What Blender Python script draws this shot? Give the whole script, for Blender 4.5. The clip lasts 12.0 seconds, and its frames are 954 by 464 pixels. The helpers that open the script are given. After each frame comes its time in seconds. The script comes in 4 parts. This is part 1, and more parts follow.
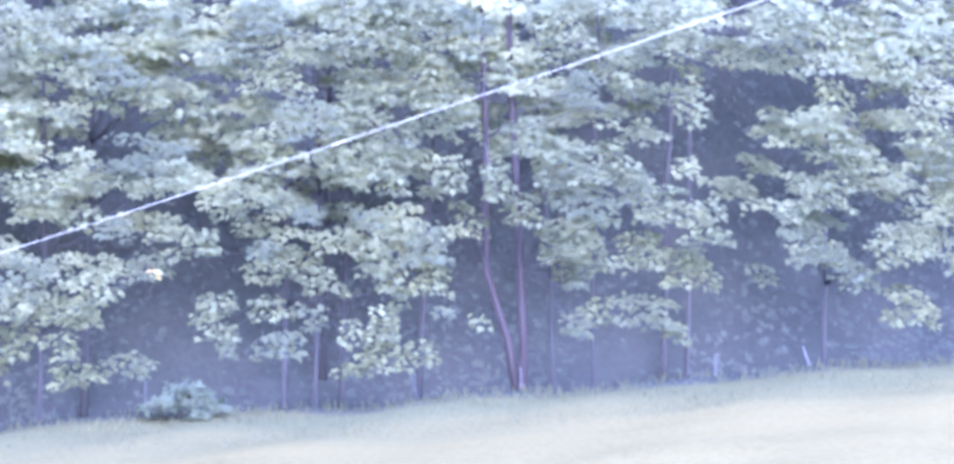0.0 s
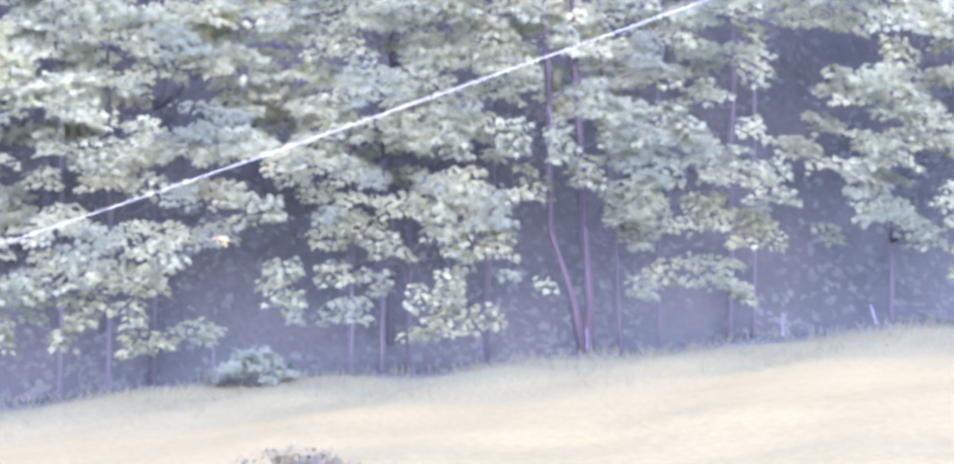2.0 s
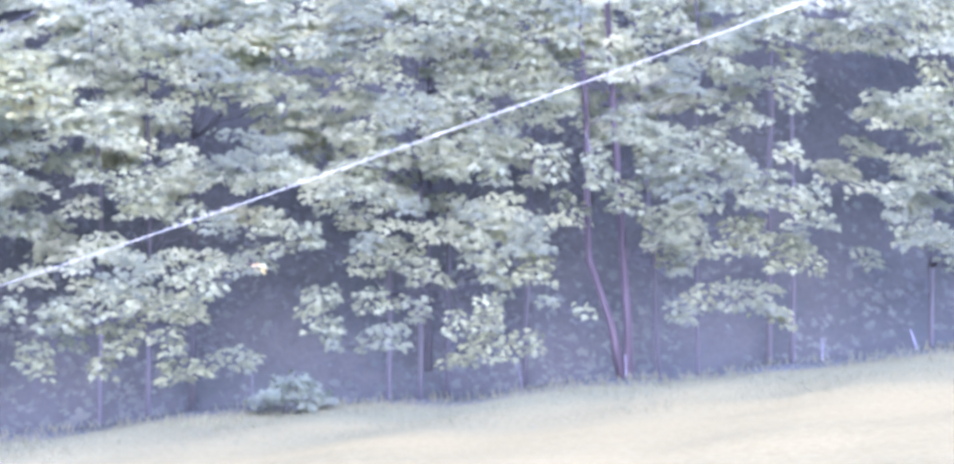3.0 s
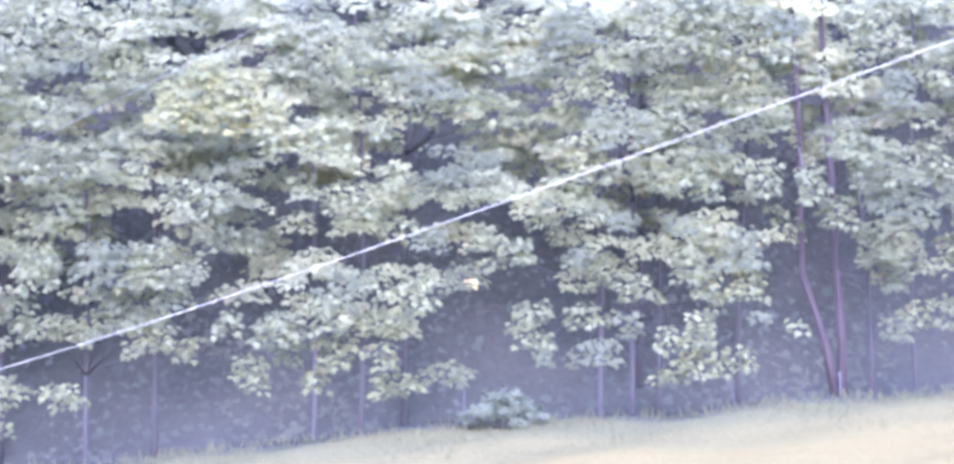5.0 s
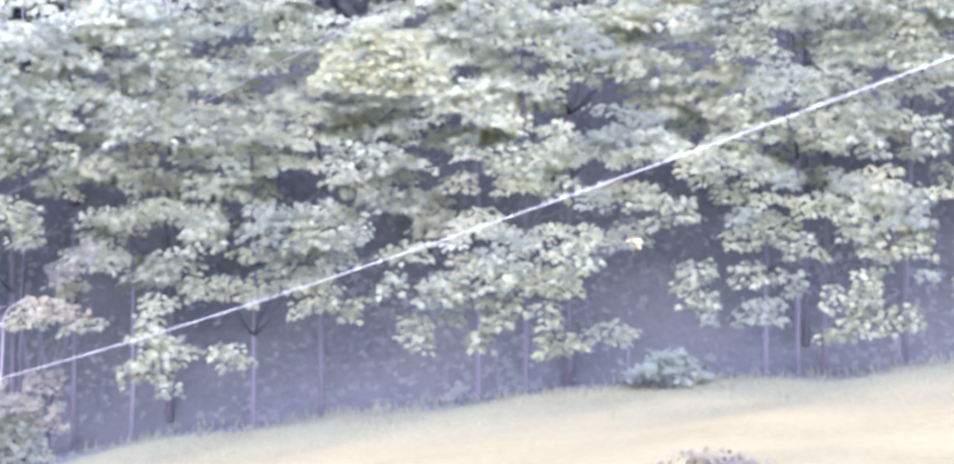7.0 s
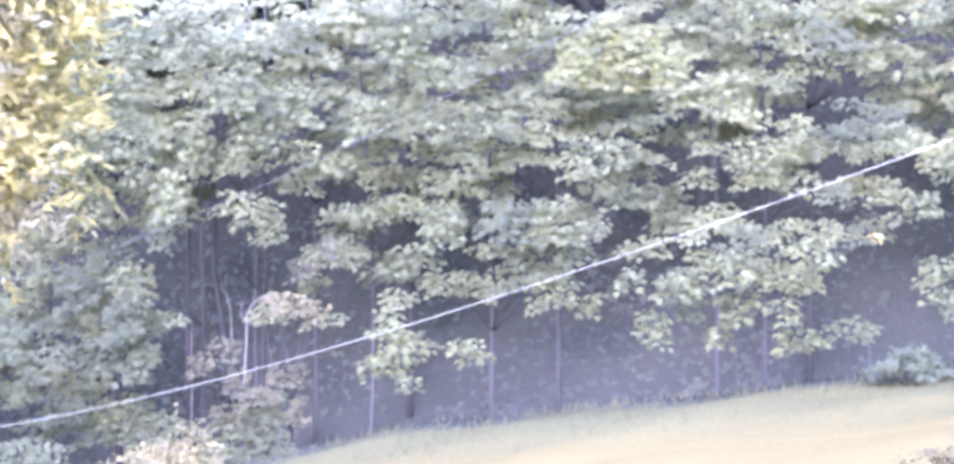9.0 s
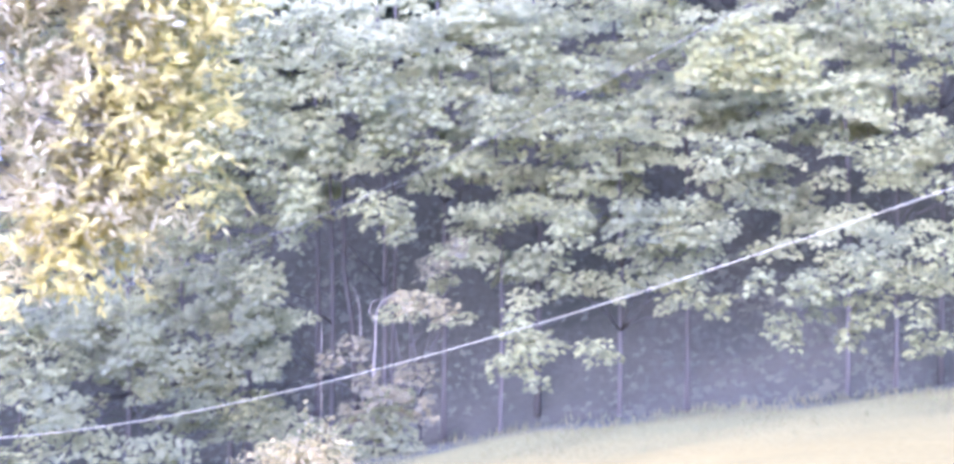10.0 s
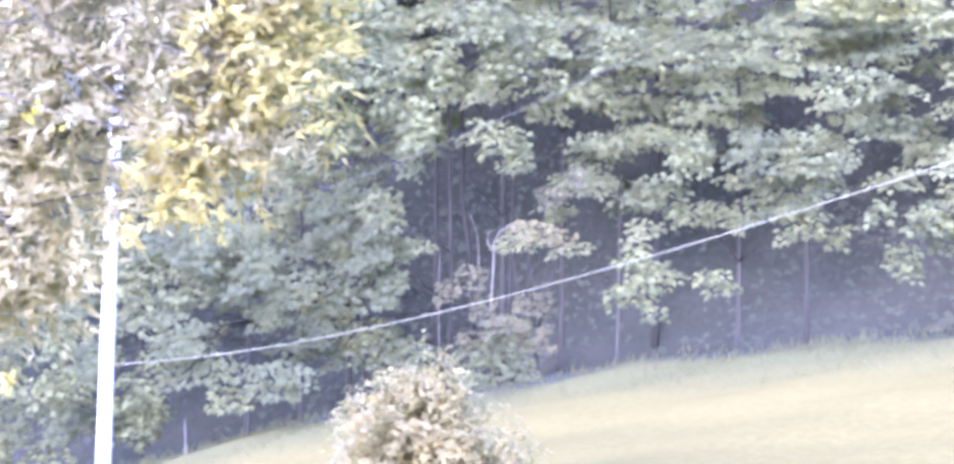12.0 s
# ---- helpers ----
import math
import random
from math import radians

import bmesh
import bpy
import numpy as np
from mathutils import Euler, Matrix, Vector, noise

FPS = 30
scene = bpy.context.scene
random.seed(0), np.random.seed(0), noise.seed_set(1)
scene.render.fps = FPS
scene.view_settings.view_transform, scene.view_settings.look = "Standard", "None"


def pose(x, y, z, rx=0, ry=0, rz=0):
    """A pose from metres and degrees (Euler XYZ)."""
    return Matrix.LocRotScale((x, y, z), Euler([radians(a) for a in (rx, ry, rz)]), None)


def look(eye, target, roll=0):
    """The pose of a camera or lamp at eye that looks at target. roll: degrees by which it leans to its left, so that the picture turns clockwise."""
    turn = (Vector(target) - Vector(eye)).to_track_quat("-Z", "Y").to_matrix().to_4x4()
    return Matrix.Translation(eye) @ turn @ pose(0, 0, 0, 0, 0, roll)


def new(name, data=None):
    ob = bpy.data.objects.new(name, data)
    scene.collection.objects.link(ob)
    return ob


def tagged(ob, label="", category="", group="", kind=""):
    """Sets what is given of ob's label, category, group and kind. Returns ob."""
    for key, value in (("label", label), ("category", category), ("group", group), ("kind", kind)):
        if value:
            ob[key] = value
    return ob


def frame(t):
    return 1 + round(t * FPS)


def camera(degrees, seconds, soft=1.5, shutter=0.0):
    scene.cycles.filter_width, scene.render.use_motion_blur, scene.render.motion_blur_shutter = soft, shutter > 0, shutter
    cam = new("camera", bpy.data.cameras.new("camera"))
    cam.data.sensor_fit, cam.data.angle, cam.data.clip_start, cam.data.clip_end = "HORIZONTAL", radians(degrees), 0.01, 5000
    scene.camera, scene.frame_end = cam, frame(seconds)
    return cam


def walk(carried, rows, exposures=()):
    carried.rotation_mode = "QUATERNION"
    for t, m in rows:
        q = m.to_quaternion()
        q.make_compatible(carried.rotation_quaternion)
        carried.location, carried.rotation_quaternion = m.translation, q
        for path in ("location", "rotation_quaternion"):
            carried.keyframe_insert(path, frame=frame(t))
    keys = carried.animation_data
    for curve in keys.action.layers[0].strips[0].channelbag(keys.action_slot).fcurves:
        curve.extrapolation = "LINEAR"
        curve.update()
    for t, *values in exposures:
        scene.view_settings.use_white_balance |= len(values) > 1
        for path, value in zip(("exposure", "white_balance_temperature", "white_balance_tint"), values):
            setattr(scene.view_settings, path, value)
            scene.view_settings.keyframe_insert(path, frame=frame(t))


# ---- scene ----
# The camera stands still at a high window and pans to its left.
cam = camera(24.0, 12.0, soft=3.6)
EYE = 5.0
ROWS = [
    (0.0, -12.000, 0.000, 0.000), (0.5, -11.487, 0.134, 0.313), (1.0, -11.152, -0.116, 0.359),
    (1.5, -11.021, -0.295, 0.539), (2.0, -10.342, -0.934, 0.796), (2.5, -10.346, -0.181, 0.905),
    (3.0, -9.384, -0.250, 1.088), (5.0, -4.002, 0.254, 1.097), (5.5, -2.648, 0.236, 1.032),
    (6.0, -1.666, -0.097, 1.197), (6.5, -0.658, -0.860, 1.395), (7.0, 0.185, -0.684, 1.457),
    (7.2, 0.845, -0.548, 1.608), (8.8, 5.461, -0.516, 1.623), (9.0, 6.247, -0.631, 1.616),
    (9.5, 7.752, -0.681, 1.512), (10.0, 9.534, -0.561, 1.397), (10.5, 10.574, -0.749, 1.243),
    (11.0, 11.355, -1.027, 1.140), (11.5, 11.710, -1.761, 1.177), (12.0, 12.588, -2.277, 1.220),
]
EXPOSURES = [(0.0, 4.11, 4230, 58), (0.5, 4.12, 4400, 60), (1.0, 4.15, 4465, 61), (2.0, 4.18, 4565, 62), (2.5, 4.17, 4495, 61), (3.0, 4.16, 4465, 60),
             (5.0, 4.21, 4565, 62), (7.0, 4.25, 4665, 62), (9.5, 4.28, 4675, 62), (12.0, 4.26, 4645, 58)]
walk(cam, [(t, pose(0, 0, EYE, 0, 0, yaw) @ pose(0, 0, 0, pitch) @ pose(0, 0, 0, 0, roll) @ pose(0, 0, 0, 90))
           for t, yaw, pitch, roll in ROWS], EXPOSURES)

# ---- light: a hazy summer sky and one high sun ----
SUN_UP, SUN_SIDE = 34.0, 172.0      # height of the sun, and how far it stands to the left of straight ahead
world = bpy.data.worlds.new("sky")
scene.world = world
world.use_nodes = True
sky = world.node_tree.nodes.new("ShaderNodeTexSky")
sky.sky_type, sky.sun_disc = "NISHITA", False
sky.sun_elevation, sky.sun_rotation = radians(SUN_UP), radians(-SUN_SIDE)
sky.air_density, sky.dust_density = 1.0, 1.0
backing = world.node_tree.nodes["Background"]
backing.inputs["Strength"].default_value = 0.15
world.node_tree.links.new(sky.outputs[0], backing.inputs["Color"])
sun = new("sun", bpy.data.lights.new("sun", "SUN"))
sun.data.energy, sun.data.angle, sun.data.color = 0.6, radians(56.0), (1.0, 0.94, 0.86)
sun_way = Vector((-math.sin(radians(SUN_SIDE)) * math.cos(radians(SUN_UP)),
                  math.cos(radians(SUN_SIDE)) * math.cos(radians(SUN_UP)), math.sin(radians(SUN_UP))))
sun.matrix_world = look(sun_way * 60, (0, 0, 0))


# ---- materials ----
def material(name, rough=0.6, sheen=0.12):
    m = bpy.data.materials.new(name)
    m.use_nodes = True
    n = m.node_tree.nodes
    n["Principled BSDF"].inputs["Roughness"].default_value = rough
    n["Principled BSDF"].inputs["Specular IOR Level"].default_value = sheen
    return m, n, m.node_tree.links, n["Principled BSDF"]


def ramp(nodes, stops):
    r = nodes.new("ShaderNodeValToRGB")
    while len(r.color_ramp.elements) < len(stops):
        r.color_ramp.elements.new(0.5)
    for e, (at, colour) in zip(r.color_ramp.elements, stops):
        e.position, e.color = at, (*colour, 1)
    return r


def noise_node(nodes, links, scale, detail=5, stretch=None):
    co = nodes.new("ShaderNodeTexCoord")
    t = nodes.new("ShaderNodeTexNoise")
    t.inputs["Scale"].default_value, t.inputs["Detail"].default_value = scale, detail
    if stretch:
        mp = nodes.new("ShaderNodeMapping")
        mp.inputs["Scale"].default_value = stretch
        links.new(co.outputs["Object"], mp.inputs["Vector"])
        links.new(mp.outputs[0], t.inputs["Vector"])
    else:
        links.new(co.outputs["Object"], t.inputs["Vector"])
    return t


def mix(nodes, links, a, b, factor, kind="MIX"):
    m = nodes.new("ShaderNodeMix")
    m.data_type, m.blend_type = "RGBA", kind
    if isinstance(factor, float):
        m.inputs["Factor"].default_value = factor
    else:
        links.new(factor, m.inputs["Factor"])
    for source, slot in ((a, 6), (b, 7)):
        if isinstance(source, tuple):
            m.inputs[slot].default_value = (*source, 1)
        else:
            links.new(source, m.inputs[slot])
    return m.outputs[2]


def bump(nodes, links, bsdf, height, strength=0.4, distance=0.02):
    b = nodes.new("ShaderNodeBump")
    b.inputs["Strength"].default_value, b.inputs["Distance"].default_value = strength, distance
    links.new(height, b.inputs["Height"])
    links.new(b.outputs[0], bsdf.inputs["Normal"])


def leaf_material(name, stops, passing=0.35, rough=0.62, patch=0.35):
    """Leaves that differ one by one and in drifts, and let some light through."""
    m, n, l, p = material(name, rough, 0.3)
    geo = n.new("ShaderNodeNewGeometry")
    r = ramp(n, stops)
    chance, part = n.new("ShaderNodeObjectInfo"), n.new("ShaderNodeMath")
    total = n.new("ShaderNodeMath")
    total.operation, part.operation = "ADD", "FRACT"
    l.new(geo.outputs["Random Per Island"], total.inputs[0])
    l.new(chance.outputs["Random"], total.inputs[1])
    l.new(total.outputs[0], part.inputs[0])
    l.new(part.outputs[0], r.inputs[0])
    drift = noise_node(n, l, patch, 3)
    shade = ramp(n, [(0.3, (0.78, 0.8, 0.82)), (0.7, (1.15, 1.12, 1.0))])
    l.new(drift.outputs[0], shade.inputs[0])
    colour = mix(n, l, r.outputs[0], shade.outputs[0], 1.0, "MULTIPLY")
    l.new(colour, p.inputs["Base Color"])
    tr = n.new("ShaderNodeBsdfTranslucent")
    l.new(mix(n, l, colour, (1.6, 1.65, 1.35), 1.0, "MULTIPLY"), tr.inputs["Color"])
    both = n.new("ShaderNodeMixShader")
    both.inputs[0].default_value = passing
    l.new(p.outputs[0], both.inputs[1])
    l.new(tr.outputs[0], both.inputs[2])
    l.new(both.outputs[0], n["Material Output"].inputs["Surface"])
    return m


def bark_material(name, dark, light, scale=6.0):
    m, n, l, p = material(name, 0.85)
    t = noise_node(n, l, scale, 6, (1, 1, 0.25))
    r = ramp(n, [(0.35, dark), (0.65, light)])
    l.new(t.outputs[0], r.inputs[0])
    l.new(r.outputs[0], p.inputs["Base Color"])
    bump(n, l, p, t.outputs[0], 0.6, 0.02)
    return m


SYCAMORE = leaf_material("sycamore_leaf", [(0.0, (0.068, 0.073, 0.027)), (0.5, (0.129, 0.131, 0.050)), (1.0, (0.221, 0.228, 0.090))], 0.64, 0.8)
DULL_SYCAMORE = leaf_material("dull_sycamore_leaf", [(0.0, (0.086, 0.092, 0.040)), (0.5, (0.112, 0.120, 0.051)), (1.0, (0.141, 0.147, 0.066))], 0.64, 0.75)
PALE_SYCAMORE = leaf_material("pale_sycamore_leaf", [(0.0, (0.075, 0.077, 0.020)), (0.6, (0.113, 0.112, 0.027)), (1.0, (0.148, 0.142, 0.035))])
# Paler than the front leaves: haze over the wood's depth, put into leaf colour.
HAZED_LEAF = leaf_material("hazed_woodland_leaf", [(0.0, (0.135, 0.140, 0.059)), (0.6, (0.199, 0.204, 0.085)), (1.0, (0.263, 0.264, 0.113))], 0.5, 0.8)
IVY_LEAF = leaf_material("ivy_leaf", [(0.0, (0.041, 0.041, 0.025)), (0.5, (0.055, 0.058, 0.034)), (1.0, (0.074, 0.076, 0.046))], 0.2, 0.8, 0.5)
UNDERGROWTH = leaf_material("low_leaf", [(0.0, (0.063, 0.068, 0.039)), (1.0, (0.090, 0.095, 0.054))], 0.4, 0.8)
YELLOW_LEAF = leaf_material("sunlit_leaf", [(0.0, (0.207, 0.178, 0.044)), (0.45, (0.279, 0.239, 0.057)), (0.8, (0.340, 0.290, 0.072)), (1.0, (0.384, 0.342, 0.134))], 0.55, 0.6)
SILVER_LEAF = leaf_material("silvery_leaf", [(0.0, (0.181, 0.147, 0.047)), (0.6, (0.267, 0.217, 0.070)), (1.0, (0.384, 0.314, 0.115))], 0.45, 0.5, 1.5)
GREY_LEAF = leaf_material("grey_leaf", [(0.0, (0.072, 0.058, 0.017)), (0.6, (0.105, 0.085, 0.025)), (1.0, (0.158, 0.128, 0.041))], 0.3, 0.5, 1.5)
WITHERED_LEAF = leaf_material("withered_leaf", [(0.0, (0.087, 0.075, 0.023)), (0.6, (0.104, 0.090, 0.028)), (1.0, (0.124, 0.109, 0.035))], 0.3, 0.6)
HAZEL_LEAF = leaf_material("hazel_leaf", [(0.0, (0.064, 0.060, 0.024)), (0.6, (0.083, 0.076, 0.030)), (1.0, (0.105, 0.092, 0.037))], 0.4, 0.7)
BRIGHT_DEAD = leaf_material("bleached_leaf", [(0.0, (0.208, 0.119, 0.022)), (0.6, (0.249, 0.215, 0.062)), (1.0, (0.286, 0.298, 0.106))], 0.3, 0.5)
LOW_GREEN = leaf_material("undergrowth_leaf", [(0.0, (0.095, 0.108, 0.050)), (1.0, (0.118, 0.129, 0.057))], 0.4, 0.8)
BARK = bark_material("bark", (0.048, 0.044, 0.030), (0.064, 0.059, 0.041))
STEM_BARK = bark_material("reddish_bark", (0.030, 0.024, 0.017), (0.044, 0.035, 0.025))
PALE_BARK = bark_material("pale_dead_bark", (0.074, 0.067, 0.042), (0.125, 0.113, 0.072))
POST_WOOD = bark_material("weathered_post_wood", (0.07, 0.066, 0.05), (0.13, 0.122, 0.094), 14)


def meadow_material():
    """Mown straw turning to green towards the trees and to leaf litter, toned as the wood's hazy shade, under them."""
    m, n, l, p = material("meadow", 1.0, 0.0)
    co = n.new("ShaderNodeTexCoord")
    xyz = n.new("ShaderNodeSeparateXYZ")
    l.new(co.outputs["Object"], xyz.inputs[0])
    wide = noise_node(n, l, 0.35, 4, (0.6, 1.6, 1))
    fine = noise_node(n, l, 9.0, 6)
    straw = ramp(n, [(0.25, (0.116, 0.091, 0.025)), (0.5, (0.134, 0.106, 0.029)), (0.75, (0.152, 0.121, 0.035))])
    l.new(fine.outputs[0], straw.inputs[0])
    green = ramp(n, [(0.3, (0.084, 0.078, 0.026)), (0.7, (0.100, 0.092, 0.031))])
    l.new(fine.outputs[0], green.inputs[0])
    push = n.new("ShaderNodeMath")
    push.operation = "MULTIPLY_ADD"
    push.inputs[1].default_value = 5.0
    l.new(wide.outputs[0], push.inputs[0])
    l.new(xyz.outputs[1], push.inputs[2])
    near = n.new("ShaderNodeMapRange")
    near.inputs[1].default_value, near.inputs[2].default_value = 30.5, 35.5
    l.new(push.outputs[0], near.inputs[0])
    field = mix(n, l, straw.outputs[0], green.outputs[0], near.outputs[0])
    swath = noise_node(n, l, 0.5, 8, (0.45, 1.3, 1))
    worn = ramp(n, [(0.3, (0.88, 0.90, 0.92)), (0.5, (1.0, 1.0, 1.0)), (0.7, (1.08, 1.07, 1.06))])
    l.new(swath.outputs[0], worn.inputs[0])
    field = mix(n, l, field, worn.outputs[0], 1.0, "MULTIPLY")
    # The dim, hazy depth of the wood is put into this dark litter colour.
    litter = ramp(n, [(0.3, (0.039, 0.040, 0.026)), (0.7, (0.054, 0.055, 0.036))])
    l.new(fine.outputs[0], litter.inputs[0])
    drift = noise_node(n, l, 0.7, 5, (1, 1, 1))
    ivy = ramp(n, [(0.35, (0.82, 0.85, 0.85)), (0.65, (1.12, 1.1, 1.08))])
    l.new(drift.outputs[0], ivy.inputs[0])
    shaded_floor = mix(n, l, litter.outputs[0], ivy.outputs[0], 1.0, "MULTIPLY")
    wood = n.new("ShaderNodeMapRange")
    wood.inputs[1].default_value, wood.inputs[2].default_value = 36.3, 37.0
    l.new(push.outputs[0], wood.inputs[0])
    l.new(mix(n, l, field, shaded_floor, wood.outputs[0]), p.inputs["Base Color"])
    bump(n, l, p, fine.outputs[0], 0.5, 0.05)
    return m


MEADOW = meadow_material()
STRAW_BLADE = leaf_material("straw_blade", [(0.0, (0.123, 0.097, 0.027)), (0.6, (0.136, 0.107, 0.030)), (1.0, (0.156, 0.123, 0.039))], 0.3, 0.7, 0.3)
GREEN_BLADE = leaf_material("green_blade", [(0.0, (0.122, 0.126, 0.050)), (0.5, (0.139, 0.137, 0.052)), (1.0, (0.154, 0.144, 0.052))], 0.5, 0.85, 0.5)


def painted_pole():
    m, n, l, p = material("pale_pole_paint", 0.55, 0.4)
    t = noise_node(n, l, 5.0, 6, (1, 1, 0.15))
    r = ramp(n, [(0.3, (0.33, 0.305, 0.25)), (0.7, (0.42, 0.39, 0.32))])
    l.new(t.outputs[0], r.inputs[0])
    l.new(r.outputs[0], p.inputs["Base Color"])
    bump(n, l, p, t.outputs[0], 0.3, 0.01)
    return m


POLE = painted_pole()


def plain(name, colour, rough, metal=0.0):
    m, n, l, p = material(name, rough, 0.4)
    t = noise_node(n, l, 20.0, 4)
    r = ramp(n, [(0.3, tuple(c * 0.8 for c in colour)), (0.7, colour)])
    l.new(t.outputs[0], r.inputs[0])
    l.new(r.outputs[0], p.inputs["Base Color"])
    p.inputs["Metallic"].default_value = metal
    return m


CABLE = plain("pale_cable_sheath", (0.31, 0.295, 0.15), 0.6)
THIN_CABLE = plain("grey_cable_sheath", (0.20, 0.19, 0.11), 0.6)
STEEL = plain("galvanised_steel", (0.35, 0.35, 0.36), 0.5, 0.8)


# ---- building helpers ----
def link_mesh(name, verts, faces, mat, parent=None, label="", smooth=False, normals=None):
    me = bpy.data.meshes.new(name)
    me.from_pydata(verts, [], faces)
    me.materials.append(mat)
    if smooth:
        me.polygons.foreach_set("use_smooth", np.ones(len(me.polygons), bool))
    if normals is not None:
        me.polygons.foreach_set("use_smooth", np.ones(len(me.polygons), bool))
        me.normals_split_custom_set_from_vertices(normals)
    ob = new(name, me)
    if parent:
        ob.parent = parent
    return tagged(ob, label, kind="stuff" if name in LOOSE else "")


LOOSE = ("leaf_spray", "crown", "foliage", "withered_leaves", "dead_leaves", "yellow_leaves")      # parts made of countless leaves


def thing(name, at, label, category, group=""):
    ob = new(name)
    ob.location = at
    ob.empty_display_size = 0.3
    return tagged(ob, label, category, group)


def local(ob, p):
    return tuple(np.asarray(p, float) - np.array(ob.location))


def tube(path, radii, sides=7):
    """Rings round a path, closed at the ends."""
    path = [Vector(p) for p in path]
    verts, faces = [], []
    for i, p in enumerate(path):
        way = (path[min(i + 1, len(path) - 1)] - path[max(i - 1, 0)]).normalized()
        side = way.cross(Vector((0.31, 0.95, 0.1))).normalized()
        over = side.cross(way)
        for k in range(sides):
            a = 2 * math.pi * k / sides
            verts.append(tuple(p + float(radii[i]) * (math.cos(a) * side + math.sin(a) * over)))
    for i in range(len(path) - 1):
        for k in range(sides):
            j = (k + 1) % sides
            faces.append((i * sides + k, i * sides + j, (i + 1) * sides + j, (i + 1) * sides + k))
    faces.append(tuple(range(sides))[::-1])
    faces.append(tuple(range((len(path) - 1) * sides, len(path) * sides)))
    return verts, faces


def bend(a, b, rng, sag=0.0, wobble=0.06, steps=7):
    """A crooked way from a to b that rises early and droops by sag."""
    a, b = np.asarray(a, float), np.asarray(b, float)
    far = np.linalg.norm(b - a)
    out = []
    for i in range(steps + 1):
        s = i / steps
        w = rng.normal(0, wobble * far * 0.3, 3) * math.sin(math.pi * s)
        out.append(tuple(a + (b - a) * s + w + np.array((0, 0, sag * math.sin(math.pi * s)))))
    return out


def unit(v):
    return v / np.maximum(np.linalg.norm(v, axis=-1, keepdims=True), 1e-9)


def half_leaf(outline, fold, droop):
    left = [(-x, y, fold * x - droop * y * y) for x, y in outline]
    right = [(x, y, fold * x - droop * y * y) for x, y in outline]
    k = len(outline)
    keep = [i for i in range(k) if outline[i][0] > 0]
    verts = right + [left[i] for i in keep]
    index = {i: k + j for j, i in enumerate(keep)}
    return np.array(verts), [tuple(range(k)), tuple(index.get(i, i) for i in range(k))[::-1]]


OVAL = half_leaf([(0, 0), (0.22, 0.3), (0.2, 0.65), (0, 1)], 0.25, 0.2)
PALMATE = half_leaf([(0, 0), (0.26, -0.14), (0.5, 0.06), (0.36, 0.24), (0.66, 0.52), (0.27, 0.56), (0.16, 0.78), (0, 1.05)], -0.12, 0.3)
PLAIN = half_leaf([(0, 0), (0.42, 0.4), (0, 1)], 0.2, 0.25)
BLADE = half_leaf([(0, 0), (0.05, 0.35), (0, 1)], 0.1, 0.3)
SLIM = half_leaf([(0, 0), (0.16, 0.3), (0.15, 0.6), (0, 1)], 0.25, 0.2)


def leaves(places, along, normals, lengths, shape):
    """One mesh's vertices and faces: a leaf of that shape at each place."""
    tv, tf = shape
    along = unit(along)
    side = unit(np.cross(along, normals))
    up = np.cross(side, along)
    v = places[:, None] + lengths[:, None, None] * (tv[None, :, 0:1] * side[:, None] + tv[None, :, 1:2] * along[:, None] + tv[None, :, 2:3] * up[:, None])
    k = len(tv)
    faces = [tuple(i * k + j for j in f) for i in range(len(places)) for f in tf]
    return v.reshape(-1, 3).tolist(), faces


LEAF_MESHES = {}


def single_leaves(parent, places, along, normals, lengths, shape, mat):
    """Leaves near the outside of a spray, each a part of its own on one shared mesh."""
    key = (id(shape), mat.name)
    if key not in LEAF_MESHES:
        me = bpy.data.meshes.new("leaf")
        me.from_pydata(shape[0].tolist(), [], shape[1])
        me.materials.append(mat)
        LEAF_MESHES[key] = me
    along = unit(along)
    side = unit(np.cross(along, normals))
    up = np.cross(side, along)
    for p, a, b, c, size in zip(places, side, along, up, lengths):
        ob = new("leaf", LEAF_MESHES[key])
        ob.parent = parent
        m = Matrix((a * size, b * size, c * size)).transposed().to_4x4()
        m.translation = p
        ob.matrix_basis = m


def rosettes(centres, axes, rng, count, length, shape, droop=0.45, stalk=0.35, domes=None):
    """Leaves that spread from the ends of shoots, like those of a sycamore; with domes, also the soft normals of the whole spray."""
    c = np.repeat(centres, count, 0)
    ax = np.repeat(unit(axes), count, 0)
    n = len(c)
    ref = unit(np.cross(ax, rng.normal(size=(n, 3))))
    size = length * rng.uniform(0.6, 1.15, n)
    way = unit(ref - ax * (droop + rng.normal(0, 0.25, n))[:, None])
    normal = unit(ax + 0.4 * ref + rng.normal(0, 0.12, (n, 3)))
    place = c + ref * (size * stalk * rng.uniform(0.4, 1.3, n))[:, None] + rng.normal(0, 0.03, (n, 3))
    if domes is None:
        return leaves(place, way, normal, size, shape)
    soft = unit(0.2 * normal + 0.8 * np.repeat(unit(domes), count, 0))
    return (*leaves(place, way, normal, size, shape), np.repeat(soft, len(shape[0]), 0).tolist())


# ---- the ground: a meadow that falls to the left, and a bank added behind it as the wood's dark backdrop ----
def smooth(a, b, v):
    s = np.clip((v - a) / (b - a), 0, 1)
    return s * s * (3 - 2 * s)


